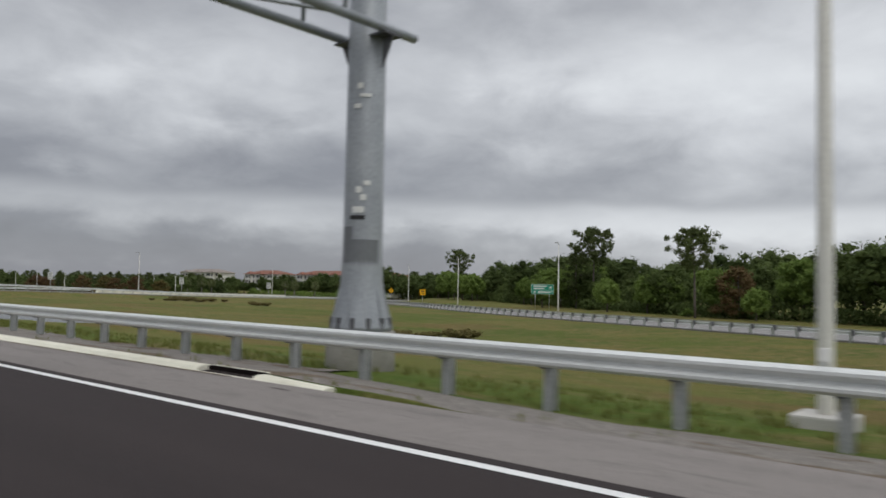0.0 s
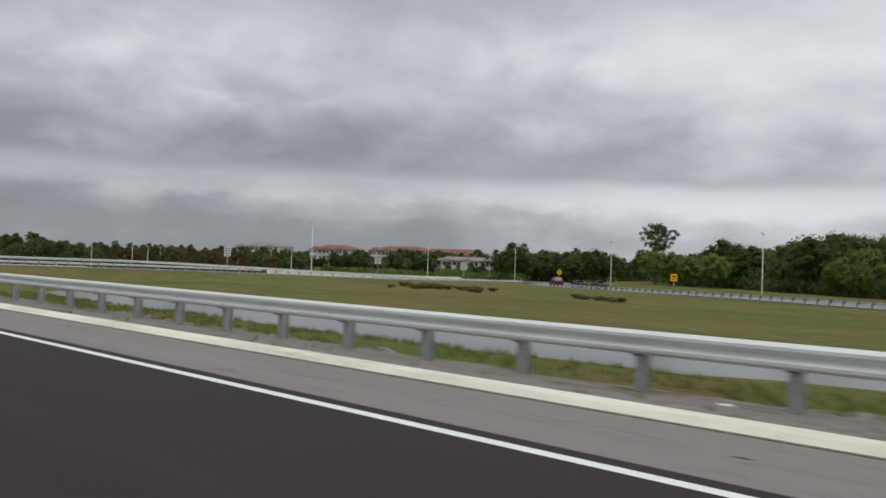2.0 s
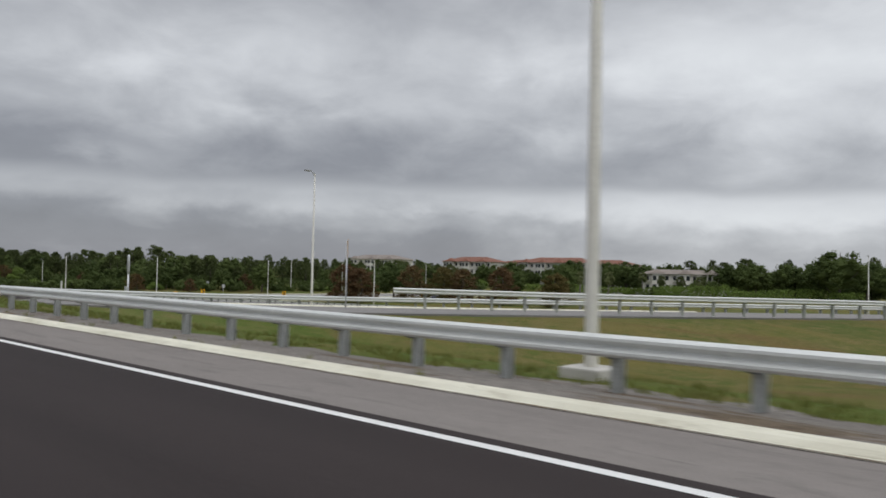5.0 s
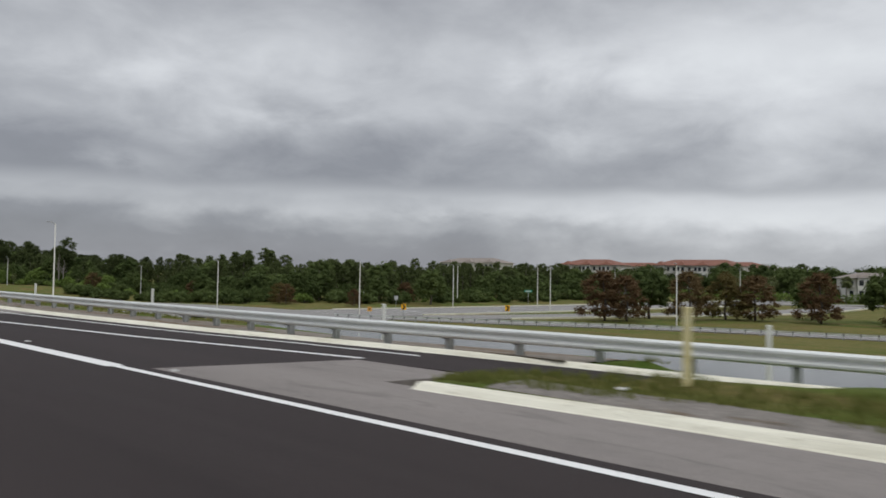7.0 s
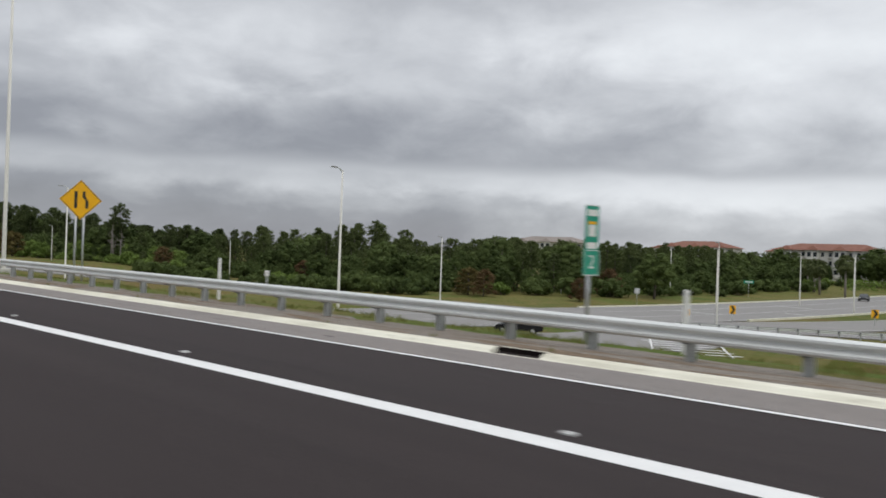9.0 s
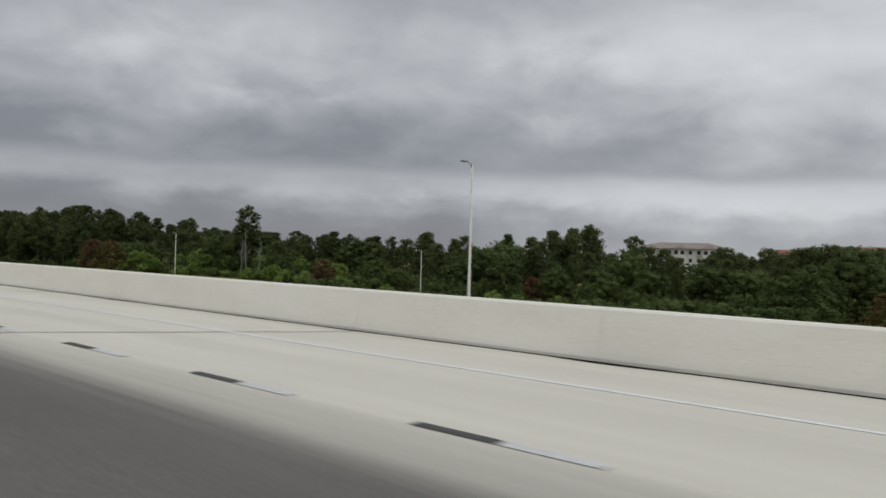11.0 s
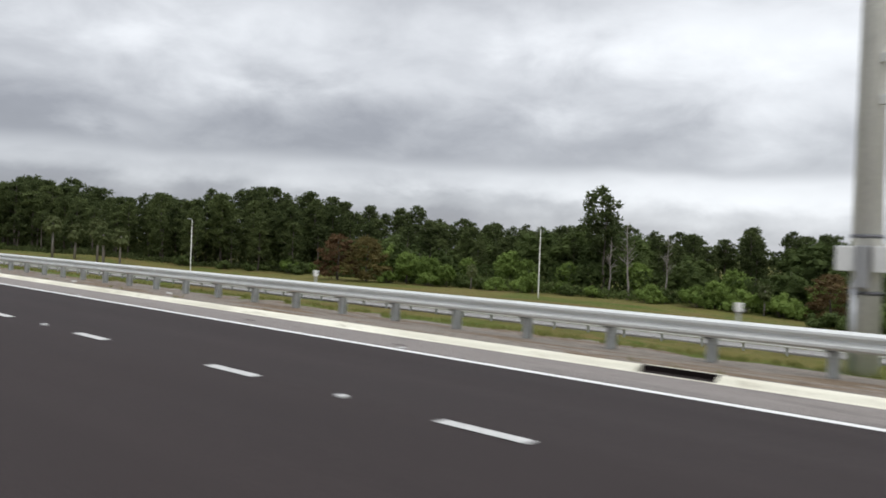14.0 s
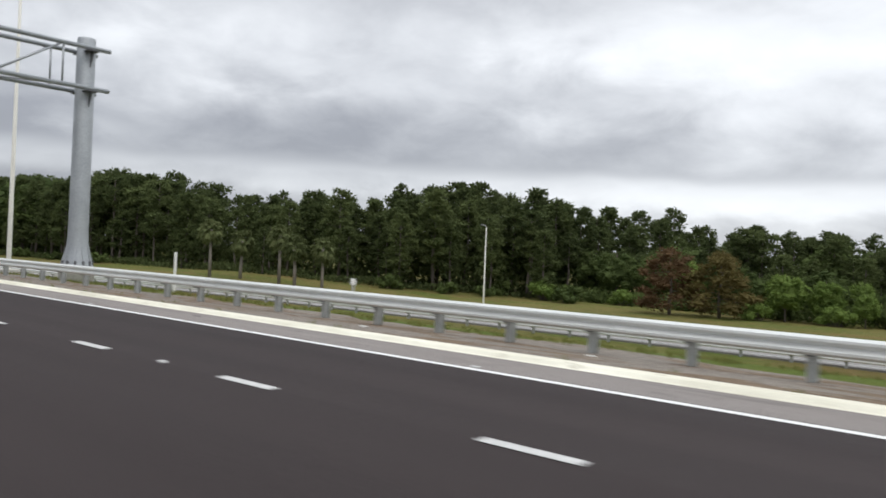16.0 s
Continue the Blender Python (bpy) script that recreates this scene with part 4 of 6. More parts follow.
def tree(name, kind, seed, height, material, label):
    """kind: pine (tufted crown on a bare trunk), full_pine, oak, cypress or dead."""
    rng, leaves = random.Random(seed), Foliage(seed + 500)
    root = thing(name, pose(0, 0, 0), label, "tree", "roadside trees")
    HEIGHT[root.name] = height
    trunk = bmesh.new()
    lean = Vector((rng.uniform(-0.035, 0.035), rng.uniform(-0.035, 0.035), 1))
    r0 = height * {"oak": 0.02, "cypress": 0.018}.get(kind, 0.0125)
    axis = [Vector((0, 0, -0.4))] + [lean * height * f + Vector((rng.uniform(-0.12, 0.12), rng.uniform(-0.12, 0.12), 0)) for f in (0.15, 0.35, 0.55, 0.75, 0.95)]
    tube(trunk, axis, [r0 * 1.25, r0, r0 * 0.85, r0 * 0.7, r0 * 0.45, r0 * 0.15], 7)
    if kind == "dead":
        for k in range(26):
            f = rng.uniform(0.4, 0.97)
            a, reach = k * 2.4, height * 0.2 * (1.15 - f) * rng.uniform(0.6, 1.4)
            base = lean * height * f
            tip = base + Vector((math.cos(a) * reach, math.sin(a) * reach, reach * rng.uniform(0.3, 1.1)))
            limb(trunk, base, tip, r0 * 0.3)
            for q in range(2):
                m = base.lerp(tip, 0.4 + 0.25 * q)
                limb(trunk, m, m + Vector((rng.uniform(-0.5, 0.5), rng.uniform(-0.5, 0.5), rng.uniform(0.2, 0.8))) * reach * 0.6, r0 * 0.12)
    elif kind in ("pine", "broad_pine", "full_pine"):
        start = rng.uniform(0.2, 0.3) if kind == "full_pine" else rng.uniform(0.48, 0.58)
        n, wide = {"pine": (32, 0.16), "broad_pine": (54, 0.27), "full_pine": (46, 0.165)}[kind]
        for k in range(n):
            g = (k + rng.random()) / n
            f = start + (0.985 - start) * g
            a = k * 2.4 + rng.uniform(-0.7, 0.7)
            shape = math.sin(math.pi * (0.22 + 0.72 * g)) if kind != "full_pine" else (1.0 - 0.82 * g ** 1.3) * (0.75 + 0.5 * min(1.0, 4 * g))
            reach = height * wide * shape * rng.uniform(0.35, 1.2)
            base = lean * height * (f - 0.03)
            tip = base + Vector((math.cos(a) * reach, math.sin(a) * reach, reach * rng.uniform(0.15, 0.6)))
            if k % 2 == 0:
                limb(trunk, base, tip, r0 * 0.3)
            rad = height * rng.uniform(0.036, 0.066)
            leaves.core(tip, rad * 0.5, 0.75)
            leaves.tuft(tip, rad, 46, 0.22, 0.8, True)
            if reach > height * 0.1:
                leaves.tuft(base.lerp(tip, 0.55), rad * 0.75, 16, 0.24, 0.7, True)
    elif kind == "oak":
        c0, ax = lean * height * 0.55, Vector((0.36, 0.36, 0.43)) * height
        leaves.core(c0, height * 0.26, 1.15)
        for k in range(34):
            z = 1 - 1.75 * (k + 0.5) / 34
            a, w = k * 2.4 + rng.uniform(-0.4, 0.4), math.sqrt(max(0.05, 1 - z * z))
            out = rng.uniform(0.62, 0.92)
            tip = c0 + Vector((math.cos(a) * w * ax.x, math.sin(a) * w * ax.y, z * ax.z)) * out
            if k % 3 == 0:
                limb(trunk, lean * height * rng.uniform(0.2, 0.45), tip, r0 * 0.35)
            rad = height * rng.uniform(0.075, 0.15)
            leaves.core(tip, rad * 0.66, 0.85)
            leaves.tuft(tip, rad * 1.08, 62, 0.18, 0.85)
    else:
        for k in range(40):
            g = (k + rng.random()) / 40
            a = k * 2.4 + rng.uniform(-0.5, 0.5)
            reach = height * 0.38 * math.sqrt(max(0.0, 1 - g * g)) * rng.uniform(0.5, 1.05)
            base = lean * height * (0.04 + 0.9 * g)
            tip = base + Vector((math.cos(a) * reach, math.sin(a) * reach, reach * rng.uniform(-0.1, 0.25)))
            if k % 2 == 0:
                limb(trunk, base, tip, r0 * 0.25)
            rad = height * rng.uniform(0.07, 0.12)
            leaves.core(tip, rad * 0.6, 0.7)
            leaves.tuft(tip, rad, 60, 0.17, 0.75, True, 0.5)
            leaves.tuft(base.lerp(tip, 0.5), rad * 0.8, 22, 0.17, 0.75, True, 0.5)
    part("trunk", trunk, M["dead_bark"] if kind == "dead" else M["bark"], root)
    if leaves.faces:
        leaves.link("crown", material, root)
    return root


def palm(seed, height):
    rng = random.Random(seed)
    root = thing("palm_tree", pose(0, 0, 0), "cabbage palm with a round head of fan fronds", "palm tree", "roadside palms")
    bend = rng.uniform(-0.5, 0.5)
    top = Vector((bend, rng.uniform(-0.3, 0.3), height))
    part("trunk", tube(bmesh.new(), [(0, 0, -0.3), top * 0.5 + Vector((-bend * 0.2, 0, 0)), top], [0.22, 0.18, 0.19], 8), M["dead_bark"], root)
    bm = bmesh.new()
    for k in range(80):
        az, el = k * 2.4, rng.uniform(-1.2, 1.35)
        d = Vector((math.cos(az) * math.cos(el), math.sin(az) * math.cos(el), math.sin(el)))
        stem = top + d * rng.uniform(0.6, 1.15)
        side = d.cross(Vector((0, 0, 1))).normalized()
        for j in range(-4, 5):
            w = (d * math.cos(j * 0.24) + side * math.sin(j * 0.24)).normalized()
            tip = stem + w * rng.uniform(0.7, 1.05) + Vector((0, 0, -0.35 - 0.12 * abs(j)))
            n = w.cross(side if abs(j) < 3 else Vector((0, 0, 1))).normalized().cross(w) * 0.13
            bm.faces.new([bm.verts.new(q) for q in (stem - n * 0.3, stem + w * 0.4 - n, tip, stem + w * 0.4 + n)])
    part("crown", bm, M["palm"], root)
    return root


def bush(name, seed, size, material, label, lobes=17):
    rng, leaves = random.Random(seed), Foliage(seed + 500)
    root = thing(name, pose(0, 0, 0), label, "bush", "roadside bushes")
    HEIGHT[root.name] = size
    stems = bmesh.new()
    for k in range(lobes):
        a, r = k * 2.4, size * 0.66 * math.sqrt((k + 0.5) / lobes)
        tip = Vector((math.cos(a) * r, math.sin(a) * r, size * rng.uniform(0.2, 0.8) * (1.05 - 0.5 * r / size)))
        tube(stems, [(math.cos(a) * r * 0.3, math.sin(a) * r * 0.3, -0.2), tip], [0.04, 0.015], 4, False)
        rad = size * rng.uniform(0.2, 0.32)
        leaves.core(tip, rad * 0.7, 0.85)
        leaves.tuft(tip, rad, 56, 0.085 * size ** 0.5, 0.85)
    part("stem", stems, M["bark"], root)
    leaves.link("crown", material, root)
    return root


PINES = [tree("pine_tree", k, 10 + q, h, M["pine"], "tall pine with a bare trunk and tufted dark crown") for q, (k, h) in enumerate((("pine", 13.0), ("full_pine", 14.0), ("pine", 12.0), ("full_pine", 12.5), ("pine", 14.5), ("full_pine", 11.0)))]
BROAD = tree("pine_tree", "broad_pine", 18, 13.0, M["pine"], "tall old pine with a broad rounded open crown")
OAKS = [tree("oak_tree", "oak", 30 + k, h, M["oak"], "dense broadleaf tree with a rounded dark green crown") for k, h in enumerate((9.0, 8.0, 10.0))]
FRESH = [tree("young_tree", "oak", 40 + k, h, M["light_oak"], "light green broadleaf tree with an open crown") for k, h in enumerate((7.0, 6.0))]
RUSTY = [tree("cypress_tree", "cypress", 50 + k, h, M[m], lab) for k, (h, m, lab) in enumerate(((7.5, "rust", "bald cypress with rust-brown autumn foliage"), (6.5, "olive", "bald cypress with foliage turning from olive to brown")))]
PALMS = [palm(60 + k, h) for k, h in enumerate((5.0, 6.2))]
BUSHES = [bush("bush", 70, 2.6, M["light_oak"], "bright green leafy bush at the wood's edge"), bush("bush", 71, 3.2, M["oak"], "dark green leafy bush at the wood's edge")]
WEEDS = [bush("weed_clump", 76, 1.1, M["weed"], "low brown and olive clump of weeds in the grass", 11)]
DEAD = [tree("dead_tree", "dead", 84, 11.0, None, "bare grey dead pine with broken limbs")]
SOURCES = DEAD + [BROAD] + PINES + OAKS + FRESH + RUSTY + PALMS + BUSHES + WEEDS


def plant(source, x, y, scale=1.0, z=None, turn=None):
    z = ground_z(x, y) if z is None else z
    ob = copy_thing(source, pose(x, y, z, 0, 0, random.uniform(0, 360) if turn is None else turn))
    wide = 1.22 if source in OAKS or source in PINES else 1.3 if source in RUSTY else 1.0
    if source in PINES:
        wide = 1.27
    ob.scale = (wide * scale * random.uniform(0.9, 1.12), wide * scale * random.uniform(0.9, 1.12), scale)
    return ob


def level(profile, x):
    """The height of a wood's skyline over the plan, between the given (x, z)."""
    profile = sorted(profile)
    if x <= profile[0][0]:
        return profile[0][1]
    for (xa, za), (xb, zb) in zip(profile, profile[1:]):
        if x <= xb:
            return za + (zb - za) * (x - xa) / (xb - xa)
    return profile[-1][1]


def join_trees(name, trees, label):
    """Trees that cannot be told apart, as one mesh: (source, x, y, z, scale)."""
    cos, corners, starts, slots, materials = [], [], [], [], []
    n_vert = n_loop = 0
    for source, x, y, z, size in trees:
        wide = size * (1.22 if source in OAKS else 1.15) * random.uniform(0.9, 1.12)
        turn = random.uniform(0, 6.283)
        spin = np.array([[math.cos(turn) * wide, -math.sin(turn) * wide, 0], [math.sin(turn) * wide, math.cos(turn) * wide, 0], [0, 0, size]])
        for piece in source.children:
            me = piece.data
            co = np.empty(len(me.vertices) * 3, dtype=np.float32)
            me.vertices.foreach_get("co", co)
            vi = np.empty(len(me.loops), dtype=np.int32)
            me.loops.foreach_get("vertex_index", vi)
            st = np.empty(len(me.polygons), dtype=np.int32)
            me.polygons.foreach_get("loop_start", st)
            if me.materials[0] not in materials:
                materials.append(me.materials[0])
            cos.append(co.reshape(-1, 3) @ spin.T + np.array([x, y, z]))
            corners.append(vi + n_vert)
            starts.append(st + n_loop)
            slots.append(np.full(len(st), materials.index(me.materials[0]), dtype=np.int32))
            n_vert += len(me.vertices)
            n_loop += len(vi)
    me = bpy.data.meshes.new(name)
    me.vertices.add(n_vert)
    me.vertices.foreach_set("co", np.concatenate(cos).astype(np.float32).ravel())
    me.loops.add(n_loop)
    me.loops.foreach_set("vertex_index", np.concatenate(corners))
    me.polygons.add(len(np.concatenate(starts)))
    me.polygons.foreach_set("loop_start", np.concatenate(starts))
    for m in materials:
        me.materials.append(m)
    me.polygons.foreach_set("material_index", np.concatenate(slots))
    me.update(calc_edges=True)
    tagged(new(name, me), label, "woods", kind="stuff")


def wood(edge, spacing, layers, skyline=None, joined=1000):
    """A wood behind an edge given as points: layers are (distance behind the edge, sources, sizes, share planted); with a skyline, sizes are shares of its height; layers from the distance joined on become one mass."""
    pts = spline([(x, y, 0) for x, y in edge], spacing)
    mass = []
    for k, (back, sources, scale, share) in enumerate(layers):
        for a, b in zip(pts, pts[1:]):
            if random.random() > share:
                continue
            n = Vector((b.y - a.y, a.x - b.x, 0)).normalized()
            if n.y > 0 and abs(n.y) > 0.3 or (abs(n.y) <= 0.3 and n.x < 0):
                n = -n
            p = a.lerp(b, random.random()) + n * (back + random.uniform(-0.45, 0.45) * spacing)
            source, size = random.choice(sources), random.uniform(*scale)
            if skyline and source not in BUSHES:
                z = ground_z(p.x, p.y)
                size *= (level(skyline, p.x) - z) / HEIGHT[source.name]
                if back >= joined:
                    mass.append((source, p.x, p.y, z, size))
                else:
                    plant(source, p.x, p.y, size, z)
            else:
                plant(source, p.x, p.y, size)
    if mass:
        join_trees("background_woods", mass, "dark mixed pines and oaks deep in the wood")


def thicket(name, edge, low, high, depth, per_metre, size, material, seed, label):
    """A dense tangle of undergrowth along a line, one uneven mass of leaves."""
    rng = random.Random(seed)
    pts = spline([(x, y, 0) for x, y in edge], 2.0)
    verts, faces = [], []
    for a, b in zip(pts, pts[1:]):
        run = (b - a).length
        top = low + (high - low) * (0.5 + 0.9 * noise.noise((a.x * 0.09, a.y * 0.09, seed))) + 0.8 * noise.noise((a.x * 0.35, a.y * 0.35, seed))
        g = ground_z(a.x, a.y)
        for _ in range(int(per_metre * run)):
            p = a.lerp(b, rng.random()) + Vector((rng.uniform(-0.5, 0.5) * depth, rng.uniform(-0.5, 0.5) * depth, 0))
            p.z = g + max(0.3, top) * rng.random() ** 0.8
            u = Vector((rng.gauss(0, 1), rng.gauss(0, 1), rng.gauss(0, 0.8))).normalized()
            w = u.orthogonal().normalized()
            w.rotate(Matrix.Rotation(rng.random() * 6.28, 3, u))
            q = u.cross(w)
            s = size * rng.uniform(0.6, 1.4)
            k = len(verts)
            verts += [p + w * s, p + q * s * 0.6, p - w * s, p - q * s * 0.6]
            faces.append((k, k + 1, k + 2, k + 3))
    me = bpy.data.meshes.new(name)
    me.from_pydata(verts, [], faces)
    me.materials.append(material)
    tagged(new(name, me), label, "undergrowth", kind="stuff")


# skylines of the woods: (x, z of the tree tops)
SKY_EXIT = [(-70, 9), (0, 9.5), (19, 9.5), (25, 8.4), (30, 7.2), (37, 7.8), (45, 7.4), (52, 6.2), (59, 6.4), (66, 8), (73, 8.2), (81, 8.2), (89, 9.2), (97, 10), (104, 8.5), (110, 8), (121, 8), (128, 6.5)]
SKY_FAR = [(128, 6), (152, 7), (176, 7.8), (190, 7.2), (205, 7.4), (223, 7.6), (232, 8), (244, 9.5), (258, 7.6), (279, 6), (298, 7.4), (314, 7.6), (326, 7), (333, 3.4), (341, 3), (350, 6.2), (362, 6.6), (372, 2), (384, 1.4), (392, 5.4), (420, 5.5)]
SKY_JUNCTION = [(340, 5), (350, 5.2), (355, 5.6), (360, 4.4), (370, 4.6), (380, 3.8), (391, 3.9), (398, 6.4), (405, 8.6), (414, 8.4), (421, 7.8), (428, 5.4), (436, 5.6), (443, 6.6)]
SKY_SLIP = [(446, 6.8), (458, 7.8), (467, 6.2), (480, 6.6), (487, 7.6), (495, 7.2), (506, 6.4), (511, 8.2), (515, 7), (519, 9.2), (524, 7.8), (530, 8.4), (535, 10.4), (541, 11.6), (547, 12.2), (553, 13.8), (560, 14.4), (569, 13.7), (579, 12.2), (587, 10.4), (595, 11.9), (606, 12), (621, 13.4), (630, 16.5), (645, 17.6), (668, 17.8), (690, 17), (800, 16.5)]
MIXED, TALL, FULL = OAKS + FRESH + PINES[1:2], PINES + PINES[:1], PINES[1::2]
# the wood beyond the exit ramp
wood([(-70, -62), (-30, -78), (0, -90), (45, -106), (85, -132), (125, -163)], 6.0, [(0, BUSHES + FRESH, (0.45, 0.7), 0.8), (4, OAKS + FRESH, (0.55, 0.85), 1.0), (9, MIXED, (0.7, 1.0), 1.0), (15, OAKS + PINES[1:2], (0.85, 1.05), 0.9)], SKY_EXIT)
plant(BROAD, 61, -115.7, 1.07), plant(PINES[1], 65, -117, 0.8), plant(BROAD, 35.2, -96, 0.9), plant(BROAD, 130.5, -165, 1.05)
plant(RUSTY[0], 31, -100, 0.9)
for x, y, s in ((121, -152, 1.25), (127, -156.5, 1.3), (115.5, -148.5, 1.1), (109, -144, 1.15), (70, -114, 0.8), (52, -104, 0.75), (27, -94, 0.7)):
    plant(FRESH[int(x) % 2], x, y, s)
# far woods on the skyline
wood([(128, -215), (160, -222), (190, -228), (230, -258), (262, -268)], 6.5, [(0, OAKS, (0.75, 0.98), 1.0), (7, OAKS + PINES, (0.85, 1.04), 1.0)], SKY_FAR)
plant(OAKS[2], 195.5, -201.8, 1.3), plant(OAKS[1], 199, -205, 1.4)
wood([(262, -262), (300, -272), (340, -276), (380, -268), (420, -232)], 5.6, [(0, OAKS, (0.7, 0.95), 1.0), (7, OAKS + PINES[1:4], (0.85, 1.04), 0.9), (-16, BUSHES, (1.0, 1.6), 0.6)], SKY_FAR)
wood([(150, -310), (250, -345), (320, -385), (420, -360), (500, -300), (600, -260)], 10.0, [(0, OAKS + PINES, (0.8, 1.0), 1.0)], [(150, 6.5), (600, 6.5)], 0)
for x, y, s in ((247, -249, 0.75), (254, -252, 0.6), (262, -254, 0.45), (270, -258, 0.75), (277, -258, 0.6)):
    plant(OAKS[int(x) % 3], x, y, s)
for x, y in ((250, -246), (258, -249), (266, -251), (273, -250)):
    plant(PALMS[int(x) % 2], x, y, 1.1)
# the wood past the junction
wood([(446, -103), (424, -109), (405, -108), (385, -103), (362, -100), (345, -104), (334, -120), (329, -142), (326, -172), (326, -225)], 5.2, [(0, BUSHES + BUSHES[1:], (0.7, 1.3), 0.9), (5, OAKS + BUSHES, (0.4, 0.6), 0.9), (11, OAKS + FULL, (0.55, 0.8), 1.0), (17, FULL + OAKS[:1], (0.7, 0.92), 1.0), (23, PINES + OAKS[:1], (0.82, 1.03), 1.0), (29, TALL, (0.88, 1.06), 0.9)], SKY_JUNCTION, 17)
for x, y, s in ((270, -110.3, 1.1), (266.6, -111.5, 1.0), (260.5, -121.2, 1.1), (252.6, -128.6, 1.0), (243, -131, 1.1), (329, -106.4, 0.5), (342, -98, 0.6), (336, -128, 0.65), (402, -109, 0.7)):
    plant(RUSTY[0], x, y, s)
for x, y, s in ((257, -127.4, 1.25), (231, -133, 1.1), (346, -99, 0.7)):
    plant(RUSTY[1], x, y, s)
plant(OAKS[0], 269.4, -124, 1.05), plant(OAKS[2], 326.4, -127, 0.85)
for x, y in ((318, -196), (322, -206), (326, -214), (311, -190), (302, -240), (290, -236), (282, -242)):
    plant(PALMS[int(x) % 2], x, y, 1.3)
for x, y in ((247, -139), (236, -142)):
    plant(OAKS[int(x) % 3], x, y, 0.95)
for x in range(352, 446, 3):
    y = -93 + random.uniform(-3, 3)
    if float(np.min(np.hypot(KX - x, KY - y) - KW)) > 4:
        plant(BUSHES[1], x, y, random.uniform(0.7, 1.25))
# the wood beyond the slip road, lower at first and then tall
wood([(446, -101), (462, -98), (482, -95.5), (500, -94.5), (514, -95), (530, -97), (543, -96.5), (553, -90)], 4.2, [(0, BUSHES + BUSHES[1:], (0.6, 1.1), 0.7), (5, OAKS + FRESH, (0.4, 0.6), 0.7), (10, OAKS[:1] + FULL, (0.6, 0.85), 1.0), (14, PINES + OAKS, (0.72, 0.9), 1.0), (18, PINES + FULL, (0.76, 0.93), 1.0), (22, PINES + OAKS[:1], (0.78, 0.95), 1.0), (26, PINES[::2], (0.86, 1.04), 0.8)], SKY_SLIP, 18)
for x, y, s in ((472.5, -98.5, 1.0), (466.3, -97.5, 0.85), (476, -99.5, 0.8)):
    plant(DEAD[0], x, y, s)
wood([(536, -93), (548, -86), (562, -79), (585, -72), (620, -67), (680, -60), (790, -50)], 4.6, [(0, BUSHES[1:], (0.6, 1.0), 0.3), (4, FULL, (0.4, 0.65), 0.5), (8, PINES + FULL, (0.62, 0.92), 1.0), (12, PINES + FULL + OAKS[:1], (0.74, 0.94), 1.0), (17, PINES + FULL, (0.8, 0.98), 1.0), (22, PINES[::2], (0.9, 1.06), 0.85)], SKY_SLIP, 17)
plant(PINES[4], 480.5, -103.5, 1.15), plant(PINES[2], 478.5, -102, 1.08)
for x, y in ((579.5, -61.7), (576.5, -64.8), (569, -66), (564.5, -65.2), (560.3, -66.4)):
    plant(PALMS[int(x) % 2], x, y, 1.1)
for x, y in ((496, -92), (453, -97)):
    plant(PALMS[0], x, y, 0.62)
for x, y, s in ((520.8, -86, 1.05), (446, -99, 0.8)):
    plant(RUSTY[0], x, y, s)
plant(RUSTY[1], 515.6, -88, 1.2)
for x, y, s in ((509.5, -91.5, 0.95), (505.5, -92.5, 0.85), (501.5, -92.5, 0.65), (459, -96.5, 0.65), (485, -93, 0.55)):
    plant(FRESH[int(x) % 2], x, y, s)
for x, y, s in ((512, -89.5, 0.9), (504, -91, 0.95), (492, -93, 0.9), (542.5, -92.5, 1.3), (487, -93.5, 1.0), (461, -96, 1.2), (456, -97, 1.25), (451, -98.5, 1.3), (443, -100.5, 1.3)):
    plant(BUSHES[0], x, y, s)
# clumps of weeds in the rough grass
for x, y, s in ((29.6, -38, 1.2), (31.5, -38.8, 0.9), (112, -76, 1.0), (116, -74, 1.4), (119, -71, 1.1), (122, -75, 1.3), (108, -72, 0.9), (95, -72, 0.9), (91, -69, 0.8)):
    for k in range(4):
        ob = plant(WEEDS[0], x + random.uniform(-2.2, 2.2) * s, y + random.uniform(-1.6, 1.6) * s, s * random.uniform(0.6, 1.1))
        ob.scale.z *= 0.7
# undergrowth that closes the woods
thicket("undergrowth", [(-70, -63), (-30, -79), (0, -91), (45, -107), (85, -133), (125, -164)], 1.2, 2.6, 4, 70, 0.26, M["oak"], 12, "low dark green undergrowth along the wood's edge")
thicket("undergrowth", [(446, -102), (482, -97), (500, -95.5), (516, -96), (543, -98)], 1.0, 2.4, 4, 60, 0.24, M["oak"], 13, "low dark green undergrowth along the wood's edge")
thicket("undergrowth", [(543, -98), (554, -92), (565, -82), (620, -71), (790, -55)], 0.6, 1.6, 4, 50, 0.24, M["pine"], 14, "low dark undergrowth in the shade of the pines")
DARK = "dense dark green undergrowth closing the wood"
thicket("undergrowth", [(-70, -66), (-30, -82), (0, -94), (45, -110), (85, -136), (125, -167), (140, -185)], 2.5, 6.0, 5, 60, 0.34, M["oak"], 1, DARK)
thicket("undergrowth", [(440, -109), (462, -104), (482, -102), (505, -101), (530, -104), (543, -103)], 2.5, 5.0, 5, 60, 0.34, M["oak"], 2, DARK)
thicket("undergrowth", [(543, -103), (560, -91), (590, -82), (650, -75), (790, -60)], 2.0, 5.0, 5, 70, 0.34, M["pine"], 15, DARK)
thicket("undergrowth", [(430, -130), (455, -124), (480, -120), (520, -112), (560, -98), (620, -86), (790, -70)], 6.0, 8.6, 8, 110, 0.34, M["pine"], 3, DARK)
